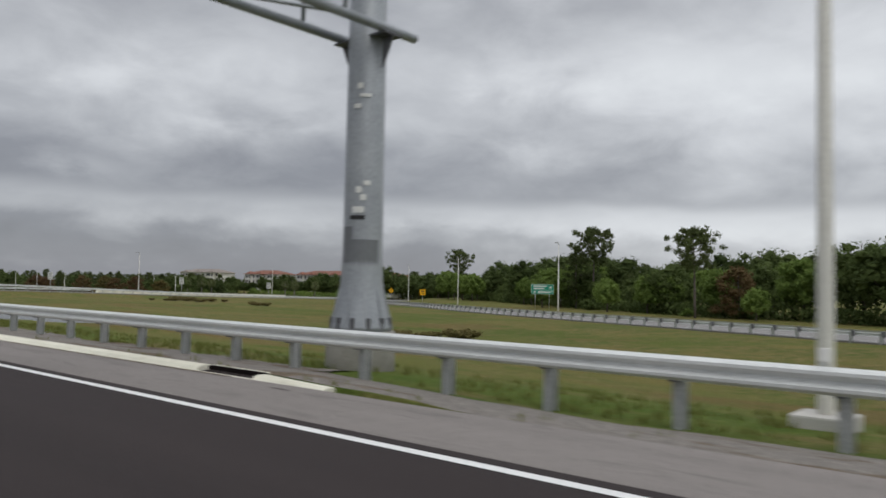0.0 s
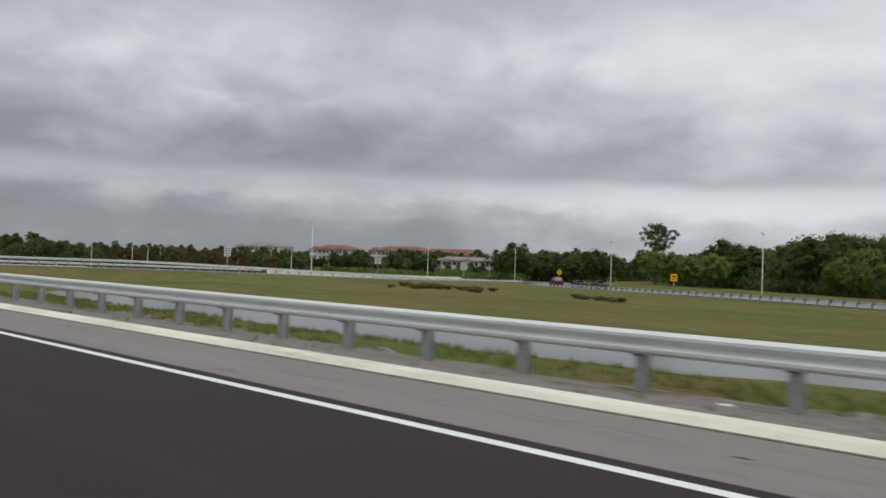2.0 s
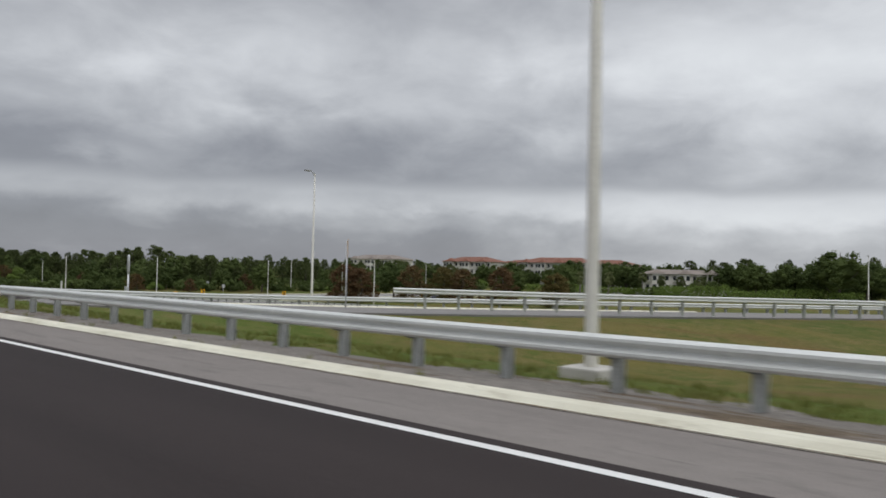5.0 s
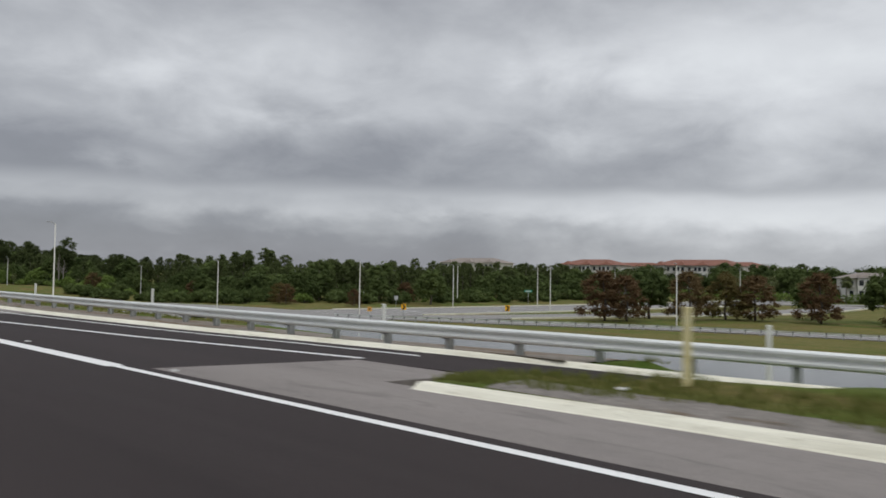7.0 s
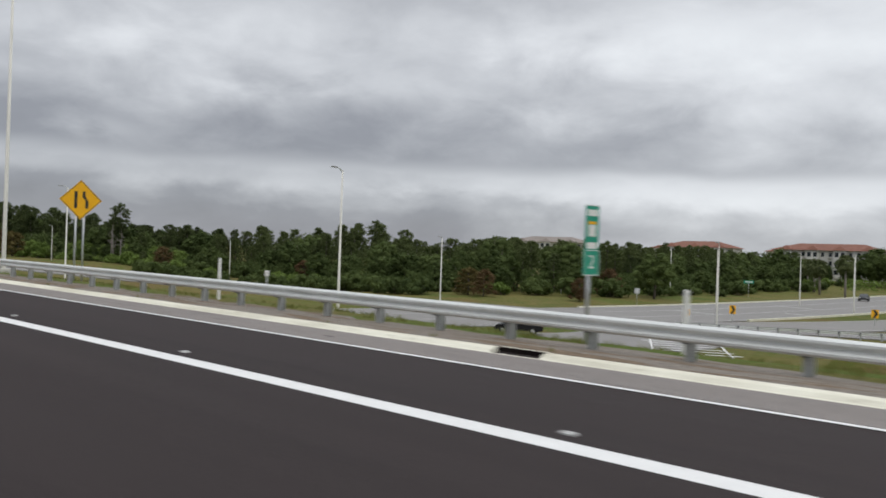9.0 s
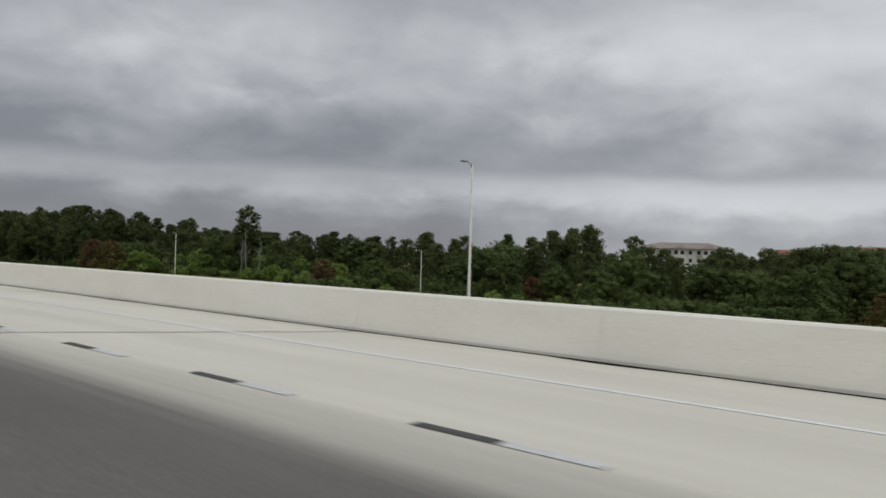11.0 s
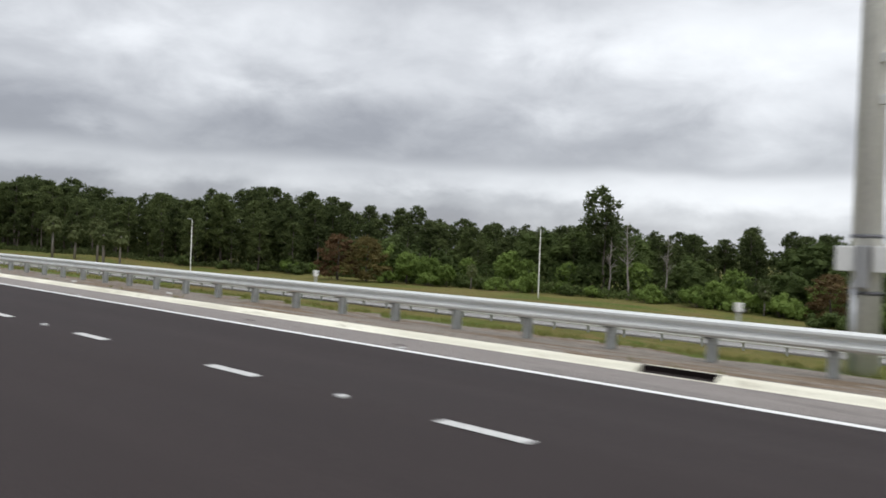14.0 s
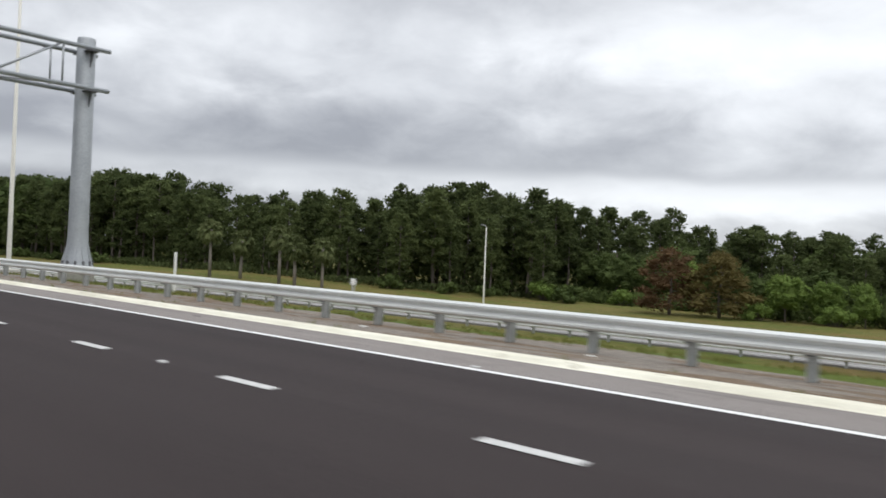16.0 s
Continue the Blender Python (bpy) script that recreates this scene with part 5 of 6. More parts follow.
thicket("undergrowth", [(446, -109), (424, -114), (405, -113), (385, -109), (364, -106), (350, -113), (342, -126), (336, -146), (333, -174), (333, -228)], 2.6, 5.2, 5, 60, 0.36, M["oak"], 4, DARK)
thicket("undergrowth", [(446, -126), (412, -128), (386, -132), (372, -142), (364, -160), (356, -180)], 6.0, 8.6, 8, 100, 0.34, M["pine"], 5, DARK)
thicket("far_woods", [(110, -222), (160, -230), (195, -236), (232, -264), (268, -276), (300, -280), (329, -283)], 4.0, 7.5, 6, 50, 0.5, M["oak"], 6, "far dark woods on the skyline")
thicket("far_woods", [(345, -284), (368, -279)], 4.0, 7.5, 6, 50, 0.5, M["oak"], 16, "far dark woods on the skyline")
thicket("far_woods", [(388, -272), (425, -240)], 4.0, 7.5, 6, 50, 0.5, M["oak"], 17, "far dark woods on the skyline")
thicket("far_woods", [(150, -310), (220, -330), (262, -338), (320, -398), (430, -380), (520, -320), (640, -280)], 6.0, 9.5, 9, 45, 0.6, M["pine"], 7, "far dark woods on the skyline")
thicket("hedge", [(258, -246), (284, -252), (310, -250), (322, -236)], 2.2, 3.6, 3, 50, 0.28, M["light_oak"], 8, "bright green hedge beyond the junction")
thicket("hedge", [(190, -196), (214, -208), (244, -226), (262, -240)], 2.0, 4.0, 4, 50, 0.3, M["light_oak"], 9, "bright green scrub beyond the exit ramp")


# ---------------------------------------------------------------- gantries
def gantry(x, y, z_base, foot, low, high, top, label):
    """A sign gantry: flared round column on a footing, and a four-chord truss over the lanes."""
    root = thing("sign_gantry", pose(x, y, z_base), label, "sign gantry", "sign gantries")
    low, high, top, foot = low - z_base, high - z_base, top - z_base, foot - z_base
    part("footing", tube(bmesh.new(), [(0, 0, -0.8), (0, 0, foot - 0.03), (0, 0, foot)], [0.70, 0.70, 0.67], 28), M["worn_concrete"], root, "weathered round concrete footing")
    bm = bmesh.new()
    prof = [(foot + 0.0, 0.64), (foot + 0.1, 0.62), (foot + 0.55, 0.49), (foot + 1.0, 0.425), (foot + 1.6, 0.40), (top - 0.05, 0.37), (top, 0.35)]
    tube(bm, [(0, 0, h) for h, r in prof], [r for h, r in prof], 28)
    col = part("column", bm, M["gantry"], root, "mottled grey steel column")
    bolt = part("anchor_bolt", boxed(0.59, 0, foot + 0.16, 0.09, 0.09, 0.22, 0.01), M["dark_steel"], col)
    v = [(0.4, -0.012, foot + 1.05), (0.4, 0.012, foot + 1.05), (0.66, 0.012, foot + 0.05), (0.66, -0.012, foot + 0.05), (0.38, 0.012, foot + 0.05), (0.38, -0.012, foot + 0.05)]
    bm = bmesh.new()
    q = [bm.verts.new(p) for p in v]
    for f in ((0, 1, 2, 3), (1, 4, 2), (0, 3, 5)):
        bm.faces.new([q[k] for k in f])
    gus = part("gusset", bm, M["gantry"], col)
    for k in range(1, 12):
        child("anchor_bolt", bolt.data, col, Matrix.Rotation(2 * math.pi * k / 12, 4, "Z"))
    for k in range(1, 10):
        child("gusset", gus.data, col, Matrix.Rotation(2 * math.pi * k / 10, 4, "Z"))
    for h, name in ((low, "bracket"), (high, "bracket")):
        bm = bmesh.new()
        box(bm, 0, 0, h - 0.11, 1.5, 0.5, 0.035)
        for sx in (-1, 1):
            v = [bm.verts.new(p) for p in ((sx * 0.45, -0.02, h - 0.12), (sx * 0.75, -0.02, h - 0.12), (sx * 0.45, -0.02, h - 0.75), (sx * 0.45, 0.02, h - 0.12), (sx * 0.75, 0.02, h - 0.12), (sx * 0.45, 0.02, h - 0.75))]
            for f in ((0, 1, 2), (5, 4, 3), (0, 3, 4, 1), (1, 4, 5, 2), (2, 5, 3, 0)):
                bm.faces.new([v[q] for q in f])
        part(name, bm, M["dark_steel"], root, "dark steel bracket plates")
    chord = part("chord", tube(bmesh.new(), [(-0.62, -0.75, 0), (-0.62, 30, 0)], [0.095, 0.095], 12), M["gantry"], root)
    chord.matrix_basis = pose(0, 0, low)
    child("chord", chord.data, root, pose(0, 0, high))
    child("chord", chord.data, root, pose(1.24, 0, low))
    child("chord", chord.data, root, pose(1.24, 0, high))
    n = 0
    while 1.2 + n * 2.6 < 28:
        y0, y1 = 1.2 + n * 2.6, 3.8 + n * 2.6
        for sx in (-0.62, 0.62):
            a, b = (low, high) if n % 2 else (high, low)
            part("brace", tube(bmesh.new(), [(sx, y0, a), (sx, y1, b)], [0.045, 0.045], 8), M["gantry"], root)
            part("upright", tube(bmesh.new(), [(sx, y0, low), (sx, y0, high)], [0.045, 0.045], 8), M["gantry"], root)
        part("cross_bar", tube(bmesh.new(), [(-0.62, y0, low), (0.62, y1, low)], [0.04, 0.04], 8), M["gantry"], root)
        n += 1
    col2 = part("far_column", tube(bmesh.new(), [(0, 29.2, -0.6), (0, 29.2, top)], [0.5, 0.45], 20), M["gantry"], root)
    return root, col


G1, COL1 = gantry(7.47, -10.85, -0.4, 0.5, 6.55, 8.3, 9.4, "grey steel sign gantry with a patched column and chalky scuffs")
G2, COL2 = gantry(515.2, -14.6, -0.6, 0.2, 7.75, 9.45, 9.95, "grey steel sign gantry with a truss over the lanes")


def wrap(bm, r0, a0, a1, z0, z1, n=8):
    """A patch lying on a round column."""
    rows = [[bm.verts.new((math.cos(a) * r0, math.sin(a) * r0, z)) for z in (z0, z1)] for a in (a0 + (a1 - a0) * k / n for k in range(n + 1))]
    for p, q in zip(rows, rows[1:]):
        bm.faces.new((p[0], q[0], q[1], p[1]))
    return bm


part("paint_patch", wrap(bmesh.new(), 0.411, radians(70), radians(185), 2.15, 2.72), M["patch"], COL1, "dark grey repainted patch")
part("paint_patch", wrap(bmesh.new(), 0.409, radians(70), radians(105), 2.72, 2.98), M["patch"], COL1, "dark grey repainted patch")
part("name_plate", wrap(bmesh.new(), 0.407, radians(95), radians(140), 3.12, 3.2), M["black"], COL1, "dark plate")
for a, z in ((110, 6.15), (118, 5.98), (125, 3.9), (112, 4.05), (100, 5.75), (135, 4.2), (102, 3.65)):
    part("chalk_mark", wrap(bmesh.new(), 0.405, radians(a), radians(a + random.uniform(14, 36)), z - 0.4, z - 0.4 + random.uniform(0.06, 0.14)), M["white"], COL1, "chalky white scuff")


# ---------------------------------------------------------------- signs
def sign_post(root, height, y=0.0, x=0.0, material=None, r=0.045):
    part("post", tube(bmesh.new(), [(x, y, -0.4), (x, y, height)], [r, r], 10), material or M["alu"], root)


def plate(bm, pts, thick=0.006):
    """A flat plate in the x-z plane with its face to -y."""
    f = [bm.verts.new((x, -thick, z)) for x, z in pts]
    b = [bm.verts.new((x, 0, z)) for x, z in pts]
    bm.faces.new(f)
    bm.faces.new(b[::-1])
    n = len(pts)
    for k in range(n):
        bm.faces.new((f[k], b[k], b[(k + 1) % n], f[(k + 1) % n]))
    return bm


def diamond(r):
    return [(0, -r), (r, 0), (0, r), (-r, 0)]


def lift(pts, dz, dx=0.0):
    return [(x + dx, z + dz) for x, z in pts]


def warning_sign(x, y, z, r, centre, face, symbol, label, posts=(0.0,), parent_group="warning signs"):
    """A yellow diamond with a black border and black symbol; face: the heading its front looks to, in degrees."""
    root = thing("warning_sign", pose(x, y, z, 0, 0, face + 90), label, "road sign", parent_group)
    for px in posts:
        sign_post(root, centre - z + r * 0.5, 0.06, px)
    c = centre - z
    panel = part("panel", plate(bmesh.new(), lift(diamond(r), c), 0.008), M["yellow"], root, "yellow diamond panel")
    bm = bmesh.new()
    o, i = lift(diamond(r * 0.965), c), lift(diamond(r * 0.925), c)
    for k in range(4):
        v = [bm.verts.new((p[0], -0.0105, p[1])) for p in (o[k], o[(k + 1) % 4], i[(k + 1) % 4], i[k])]
        bm.faces.new(v)
    part("border", bm, M["black"], panel, "black border")
    bm = bmesh.new()
    for poly in symbol:
        bm.faces.new([bm.verts.new((px * r, -0.011, c + pz * r)) for px, pz in poly])
    part("symbol", bm, M["black"], panel, "black symbol")
    return root


MERGE = [[(-0.07, -0.52), (0.07, -0.52), (0.07, 0.22), (-0.07, 0.22)], [(-0.22, 0.2), (0.22, 0.2), (0.0, 0.62)], [(0.05, 0.12), (0.05, -0.08), (0.22, -0.36), (0.34, -0.28)]]
NARROW = [[(-0.30, -0.42), (-0.16, -0.42), (-0.16, 0.42), (-0.30, 0.42)], [(0.22, -0.42), (0.36, -0.42), (0.36, -0.06), (0.22, -0.02)], [(0.22, -0.02), (0.36, -0.06), (0.22, 0.16), (0.08, 0.12)], [(0.08, 0.12), (0.22, 0.16), (0.22, 0.42), (0.08, 0.42)]]
SIGNAL = [[(-0.14, -0.4), (0.14, -0.4), (0.14, 0.4), (-0.14, 0.4)]]
warning_sign(200.2, -10.36, ground_z(200.2, -10.36), 0.86, 3.22, 172, MERGE, "yellow diamond merge sign with a black arrow on one post")
warning_sign(298.0, -14.4, ground_z(298, -14.4), 0.86, 3.1, 172, NARROW, "yellow diamond sign with black narrowing lane lines", (-0.16, 0.16))
warning_sign(156.6, -165.3, ground_z(156.6, -165.3), 0.85, -0.43, 150, SIGNAL, "small yellow diamond sign beside the exit ramp")


def panel_sign(name, x, y, z, w, h, centre, face, material, label, posts=(0.0,), bars=(), bar_mat=None, border=None, category="road sign"):
    """A rectangular sign with plain bars for what cannot be read: bars are (x, z, width, height) from its centre."""
    root = thing(name, pose(x, y, z, 0, 0, face + 90), label, category, "panel signs")
    for px in posts:
        sign_post(root, centre - z + h * 0.4, 0.06, px)
    c = centre - z
    panel = part("panel", plate(bmesh.new(), [(-w / 2, c - h / 2), (w / 2, c - h / 2), (w / 2, c + h / 2), (-w / 2, c + h / 2)], 0.01), material, root)
    for bx, bz, bw, bh in bars:
        bm = bmesh.new()
        bm.faces.new([bm.verts.new((px, -0.0135, pz)) for px, pz in ((bx - bw / 2, c + bz - bh / 2), (bx + bw / 2, c + bz - bh / 2), (bx + bw / 2, c + bz + bh / 2), (bx - bw / 2, c + bz + bh / 2))])
        part("bar", bm, bar_mat or M["white"], panel)
    return root, panel, c


# green guide sign past the exit ramp
panel_sign("guide_sign", 63.4, -103.8, ground_z(63.4, -103.8), 3.6, 1.55, 1.15, 118, M["green_sign"], "green guide sign with white lines of writing on two posts", (-1.1, 1.1),
           [(0, 0.74, 3.5, 0.04), (0, -0.74, 3.5, 0.04), (-1.74, 0, 0.04, 1.5), (1.74, 0, 0.04, 1.5), (-0.35, 0.48, 2.1, 0.2), (-0.55, 0.12, 1.7, 0.2), (0, -0.14, 3.5, 0.04), (0.35, -0.45, 2.1, 0.2), (-1.2, -0.45, 0.3, 0.22), (1.3, 0.3, 0.3, 0.3)])
panel_sign("ramp_sign", 109, -126.2, ground_z(109, -126.2), 1.25, 1.25, -0.12, 140, M["yellow"], "square yellow advisory sign beside the exit ramp", (0,), [(0, 0.2, 0.7, 0.25), (0, -0.25, 0.8, 0.15)], M["black"])
for x, y, c in ((148.8, -63.7, 1.8), (142, -87.4, 1.35), (142.7, -110.2, 0.62)):
    panel_sign("regulatory_sign", x, y, ground_z(x, y), 1.1, 1.35, c, 112, M["white"], "white regulatory sign with dark lines of writing on a post", (0,), [(0, 0.45, 0.85, 0.14), (0, 0.15, 0.8, 0.14), (0, -0.2, 0.9, 0.14), (0, -0.5, 0.6, 0.12)], M["patch"])

panel_sign("ramp_sign", 178, -31.3, ground_z(178, -31.3), 0.9, 1.15, 2.7, 230, M["orange"], "orange sign with a black bar at the ramp's nose", (0,), [(0.15, 0, 0.45, 1.1)], M["black"])


def mile_sign():
    """The tall green mile marker with its stacked plates and the numeral 2."""
    root = thing("mile_marker_sign", pose(272.7, -13.96, ground_z(272.7, -13.96), 0, 0, 262), "tall narrow green mile marker sign with white numerals on a post", "road sign", "panel signs")
    z0 = ground_z(272.7, -13.96)
    c = 1.76 - z0
    sign_post(root, c + 0.5, 0.06, 0, None, 0.045)
    panel = part("panel", plate(bmesh.new(), [(-0.25, c - 0.73), (0.25, c - 0.73), (0.25, c - 0.2), (0.215, c - 0.2), (0.215, c + 0.73), (-0.215, c + 0.73), (-0.215, c - 0.2), (-0.25, c - 0.2)], 0.01), M["green_sign"], root, "green panel")
    for bx, bz, bw, bh, mat, nm in ((0, 0.57, 0.33, 0.13, "white", "word_bar"), (0, 0.36, 0.24, 0.06, "yellow", "shield_top"), (0, 0.2, 0.24, 0.24, "white", "shield"), (0, -0.11, 0.33, 0.13, "white", "word_bar"),
                                    (0, 0.72, 0.43, 0.016, "white", "border"), (0, -0.72, 0.5, 0.016, "white", "border"), (0, -0.21, 0.43, 0.012, "white", "border"), (-0.243, -0.465, 0.012, 0.5, "white", "border"), (0.243, -0.465, 0.012, 0.5, "white", "border")):
        bm = bmesh.new()
        bm.faces.new([bm.verts.new((px, -0.0135, pz)) for px, pz in ((bx - bw / 2, c + bz - bh / 2), (bx + bw / 2, c + bz - bh / 2), (bx + bw / 2, c + bz + bh / 2), (bx - bw / 2, c + bz + bh / 2))])
        part(nm, bm, M[mat], panel)
    cu = bpy.data.curves.new("numeral", "FONT")
    cu.body, cu.size, cu.align_x, cu.align_y = "2", 0.4, "CENTER", "CENTER"
    cu.materials.append(M["white"])
    ob = new("numeral", cu)
    ob.parent = panel
    ob.matrix_basis = pose(0, -0.015, c - 0.46, 90, 0, 0)
    ob["label"] = "white numeral"


mile_sign()


def chevron(x, y, c, face):
    z = ground_z(x, y)
    root = thing("chevron_sign", pose(x, y, z, 0, 0, face + 90), "yellow chevron sign with a black arrowhead on a post", "road sign", "chevron signs")
    sign_post(root, c - z + 0.3, 0.06)
    p = part("panel", plate(bmesh.new(), [(-0.42, c - z - 0.52), (0.42, c - z - 0.52), (0.42, c - z + 0.52), (-0.42, c - z + 0.52)], 0.01), M["yellow"], root)
    bm = bmesh.new()
    for s in (1, -1):
        bm.faces.new([bm.verts.new((px, -0.0135, c - z + s * pz)) for px, pz in ((-0.3, 0.48), (0.02, 0.48), (0.34, 0.0), (0.02, 0.0))][::s])
    part("symbol", bm, M["black"], p, "black chevron")


chevron(299.5, -92.8, -4.47, 140)
chevron(287, -106, -4.5, 120)
chevron(268, -132, -4.5, 110)
panel_sign("advisory_sign", 303, -88, ground_z(303, -88), 0.75, 0.75, -4.9, 150, M["orange"], "small orange advisory plate on a post", (0,), [(0, 0, 0.3, 0.3)], M["black"])
panel_sign("street_name_sign", 320.3, -156, ground_z(320.3, -156), 2.0, 0.55, -2.7, 130, M["green_sign"], "green street name plate on a tall post", (0,), [(0, 0, 1.5, 0.2)])
for x, y in ((322, -112), (340, -118)):
    panel_sign("diamond_sign", x, y, ground_z(x, y), 0.85, 0.85, ground_z(x, y) + 2.2, 300, M["alu"], "bare aluminium back of a small road sign", (0,))


# ---------------------------------------------------------------- marker posts and boxes behind the rail
def marker_post(x, y, top, tilt=0.0, material="white", label="white plastic marker post behind the guard rail"):
    z = ground_z(x, y)
    root = thing("marker_post", pose(x, y, z, tilt * 0.4, tilt, 40), label, "marker post", "marker posts")
    h = top - z
    bm = boxed(0, 0, h / 2 - 0.15, 0.11, 0.04, h + 0.3, 0.014)
    part("blade", bm, M[material], root)
    part("reflector", boxed(0, -0.027, h - 0.16, 0.085, 0.008, 0.14, 0.002), M["alu"], root, "grey reflector")
    return root


for x, y, top in ((195.2, -21.0, 0.2), (205.4, -16.6, 0.35), (208.5, -16.6, 0.45), (219.5, -15.6, 0.5), (233.8, -15.3, 0.6), (245.5, -14.6, 0.6), (260.0, -14.8, 0.7), (270.65, -14.06, 0.85), (286.6, -14.06, 0.95), (509, -15.6, 1.05)):
    marker_post(x, y, top)
marker_post(416.5, -16.6, 1.0, -7)
marker_post(206.9, -9.5, 1.05, 0, "faded", "faded yellow plastic marker post on the merge nose")


def rail_reflector(x, y, rail_top, top):
    root = thing("rail_reflector", pose(x, y, rail_top, 0, 0, 35), "small white reflector standing on the guard rail", "reflector", "rail reflectors")
    h = top - rail_top
    part("stem", boxed(0, 0, h / 2 - 0.06, 0.05, 0.03, h, 0.006), M["post"], root)
    part("head", boxed(0, 0, h - 0.075, 0.12, 0.04, 0.15, 0.01), M["white"], root, "white head")


for x in (-1.6, 26.5, 90.7, 119.9):
    rail_reflector(x, -9.22, 0.629, 0.83)
for x in (281.8, 379.4, 387.0, 396.4, 411.6, 423.9, 434.8, 465.0, 495.6):
    rail_reflector(x, -12.53 if x > 376 else -12.47, 0.441 if x > 380 else 0.38 if x < 300 else 0.45, 0.745)


# ---------------------------------------------------------------- camera pole with cabinet and railing
def service_pole():
    z = ground_z(422.5, -14.4)
    root = thing("camera_pole", pose(422.5, -14.4, z), "thick pale concrete pole with strapped service boxes", "pole")
    part("pole", tube(bmesh.new(), [(0, 0, -0.4), (0, 0, 15)], [0.25, 0.16], 20), M["pole"], root)
    part("service_box", boxed(0.24, 0.26, 1.95, 0.3, 0.24, 0.42, 0.02), M["white"], root, "pale grey box")
    part("service_box", boxed(-0.3, 0.22, 1.95, 0.26, 0.24, 0.44, 0.02), M["white"], root, "pale grey box")
    part("service_box", boxed(-0.02, 0.33, 1.82, 0.2, 0.2, 0.7, 0.02), M["box_grey"], root, "grey box")
    part("conduit", tube(bmesh.new(), [(0.1, 0.27, 0.0), (0.1, 0.28, 1.6)], [0.05, 0.05], 8), M["alu"], root)
    for h in (1.35, 2.3):
        bm = bmesh.new()
        tube(bm, [(0, 0, h), (0, 0, h + 0.06)], [0.255, 0.255], 20)
        part("strap", bm, M["dark_steel"], root)
    for h in (4.6, 5.3, 7.4, 8.2, 9.1, 10.0):
        a = radians(150)
        r = 0.25 - 0.09 * h / 15
        part("step_bracket", boxed(math.cos(a) * (r + 0.06), math.sin(a) * (r + 0.06), h, 0.16, 0.1, 0.16, 0.01), M["white"], root)
    zc = ground_z(420.6, -15.1)
    cab = thing("control_cabinet", pose(420.7, -15.0, zc), "grey aluminium control cabinet with a sloping lid on a slab", "cabinet")
    part("slab", boxed(0, 0, 0.02, 1.7, 1.2, 0.3, 0.02), M["concrete"], cab)
    part("body", boxed(0, 0, 1.05, 1.15, 0.78, 1.8, 0.03), M["box_grey"], cab)
    bm = bmesh.new()
    v = [bm.verts.new(p) for p in ((-0.62, -0.44, 1.95), (0.62, -0.44, 1.95), (0.62, 0.44, 1.95), (-0.62, 0.44, 1.95), (-0.62, -0.44, 2.0), (0.62, -0.44, 2.0), (0.62, 0.44, 2.12), (-0.62, 0.44, 2.12))]
    for f in ((3, 2, 1, 0), (4, 5, 6, 7), (0, 1, 5, 4), (1, 2, 6, 5), (2, 3, 7, 6), (3, 0, 4, 7)):
        bm.faces.new([v[k] for k in f])
    part("lid", bm, M["box_grey"], cab)
    door = part("door", boxed(0, 0.40, 1.05, 1.05, 0.02, 1.65, 0.005), M["box_grey"], cab)
    part("handle", boxed(0.35, 0.425, 1.05, 0.04, 0.03, 0.22, 0.008), M["dark_steel"], door)
    zf = ground_z(419.5, -16.2)
    rail = thing("pipe_railing", pose(419.6, -16.2, zf), "white painted pipe railing round the cabinet pad", "railing")
    for k in range(6):
        x = -2.8 + k * 1.12
        part("post", tube(bmesh.new(), [(x, 0, -0.3), (x, 0, 1.12)], [0.035, 0.035], 8), M["white"], rail)
    for h in (1.12, 0.6):
        part("pipe", tube(bmesh.new(), [(-3.0, 0, h - 0.15), (-2.9, 0, h - 0.03), (-2.8, 0, h), (2.8, 0, h)], [0.035] * 4, 8), M["white"], rail)
    for x in (-2.8, -0.56):
        part("pipe", tube(bmesh.new(), [(x, 0, 1.12), (x, 1.3, 1.12), (x, 1.42, 1.0), (x, 1.42, -0.3)], [0.035] * 4, 8), M["white"], rail)


service_pole()


def device_pole():
    z = ground_z(194, -25)
    root = thing("sensor_pole", pose(194, -25, z), "slim grey pole with a thicker sensor head", "pole")
    part("pole", tube(bmesh.new(), [(0, 0, -0.3), (0, 0, 3.6)], [0.065, 0.06], 12), M["alu"], root)
    part("head", tube(bmesh.new(), [(0, 0, 3.3), (0, 0, 3.4), (0, 0, 4.5), (0, 0, 4.62)], [0.06, 0.09, 0.09, 0.06], 14), M["alu"], root, "thicker grey head")
    part("box", boxed(0, 0.12, 2.2, 0.25, 0.16, 0.4, 0.02), M["alu"], root)


device_pole()


# ---------------------------------------------------------------- road furniture on the carriageway
def studs():
    proto = part("stud", boxed(0, 0, 0.008, 0.11, 0.10, 0.024, 0.006), M["worn_paint"])
    for nm, xs, y in (("road_studs_north", [395.53 + 7.32 * k for k in range(26)], -4.92), ("road_studs_merge", [213 + 6.1 * k for k in range(17)], -5.56), ("road_studs_edge", [379 + 12.2 * k for k in range(14)], -8.72)):
        row = thing(nm, pose(0, 0, 0), "row of small white raised road studs", "road stud", kind="structure")
        for x in xs:
            child("stud", proto.data, row, pose(x, y, road_z(y)))
    bpy.data.objects.remove(proto)


studs()


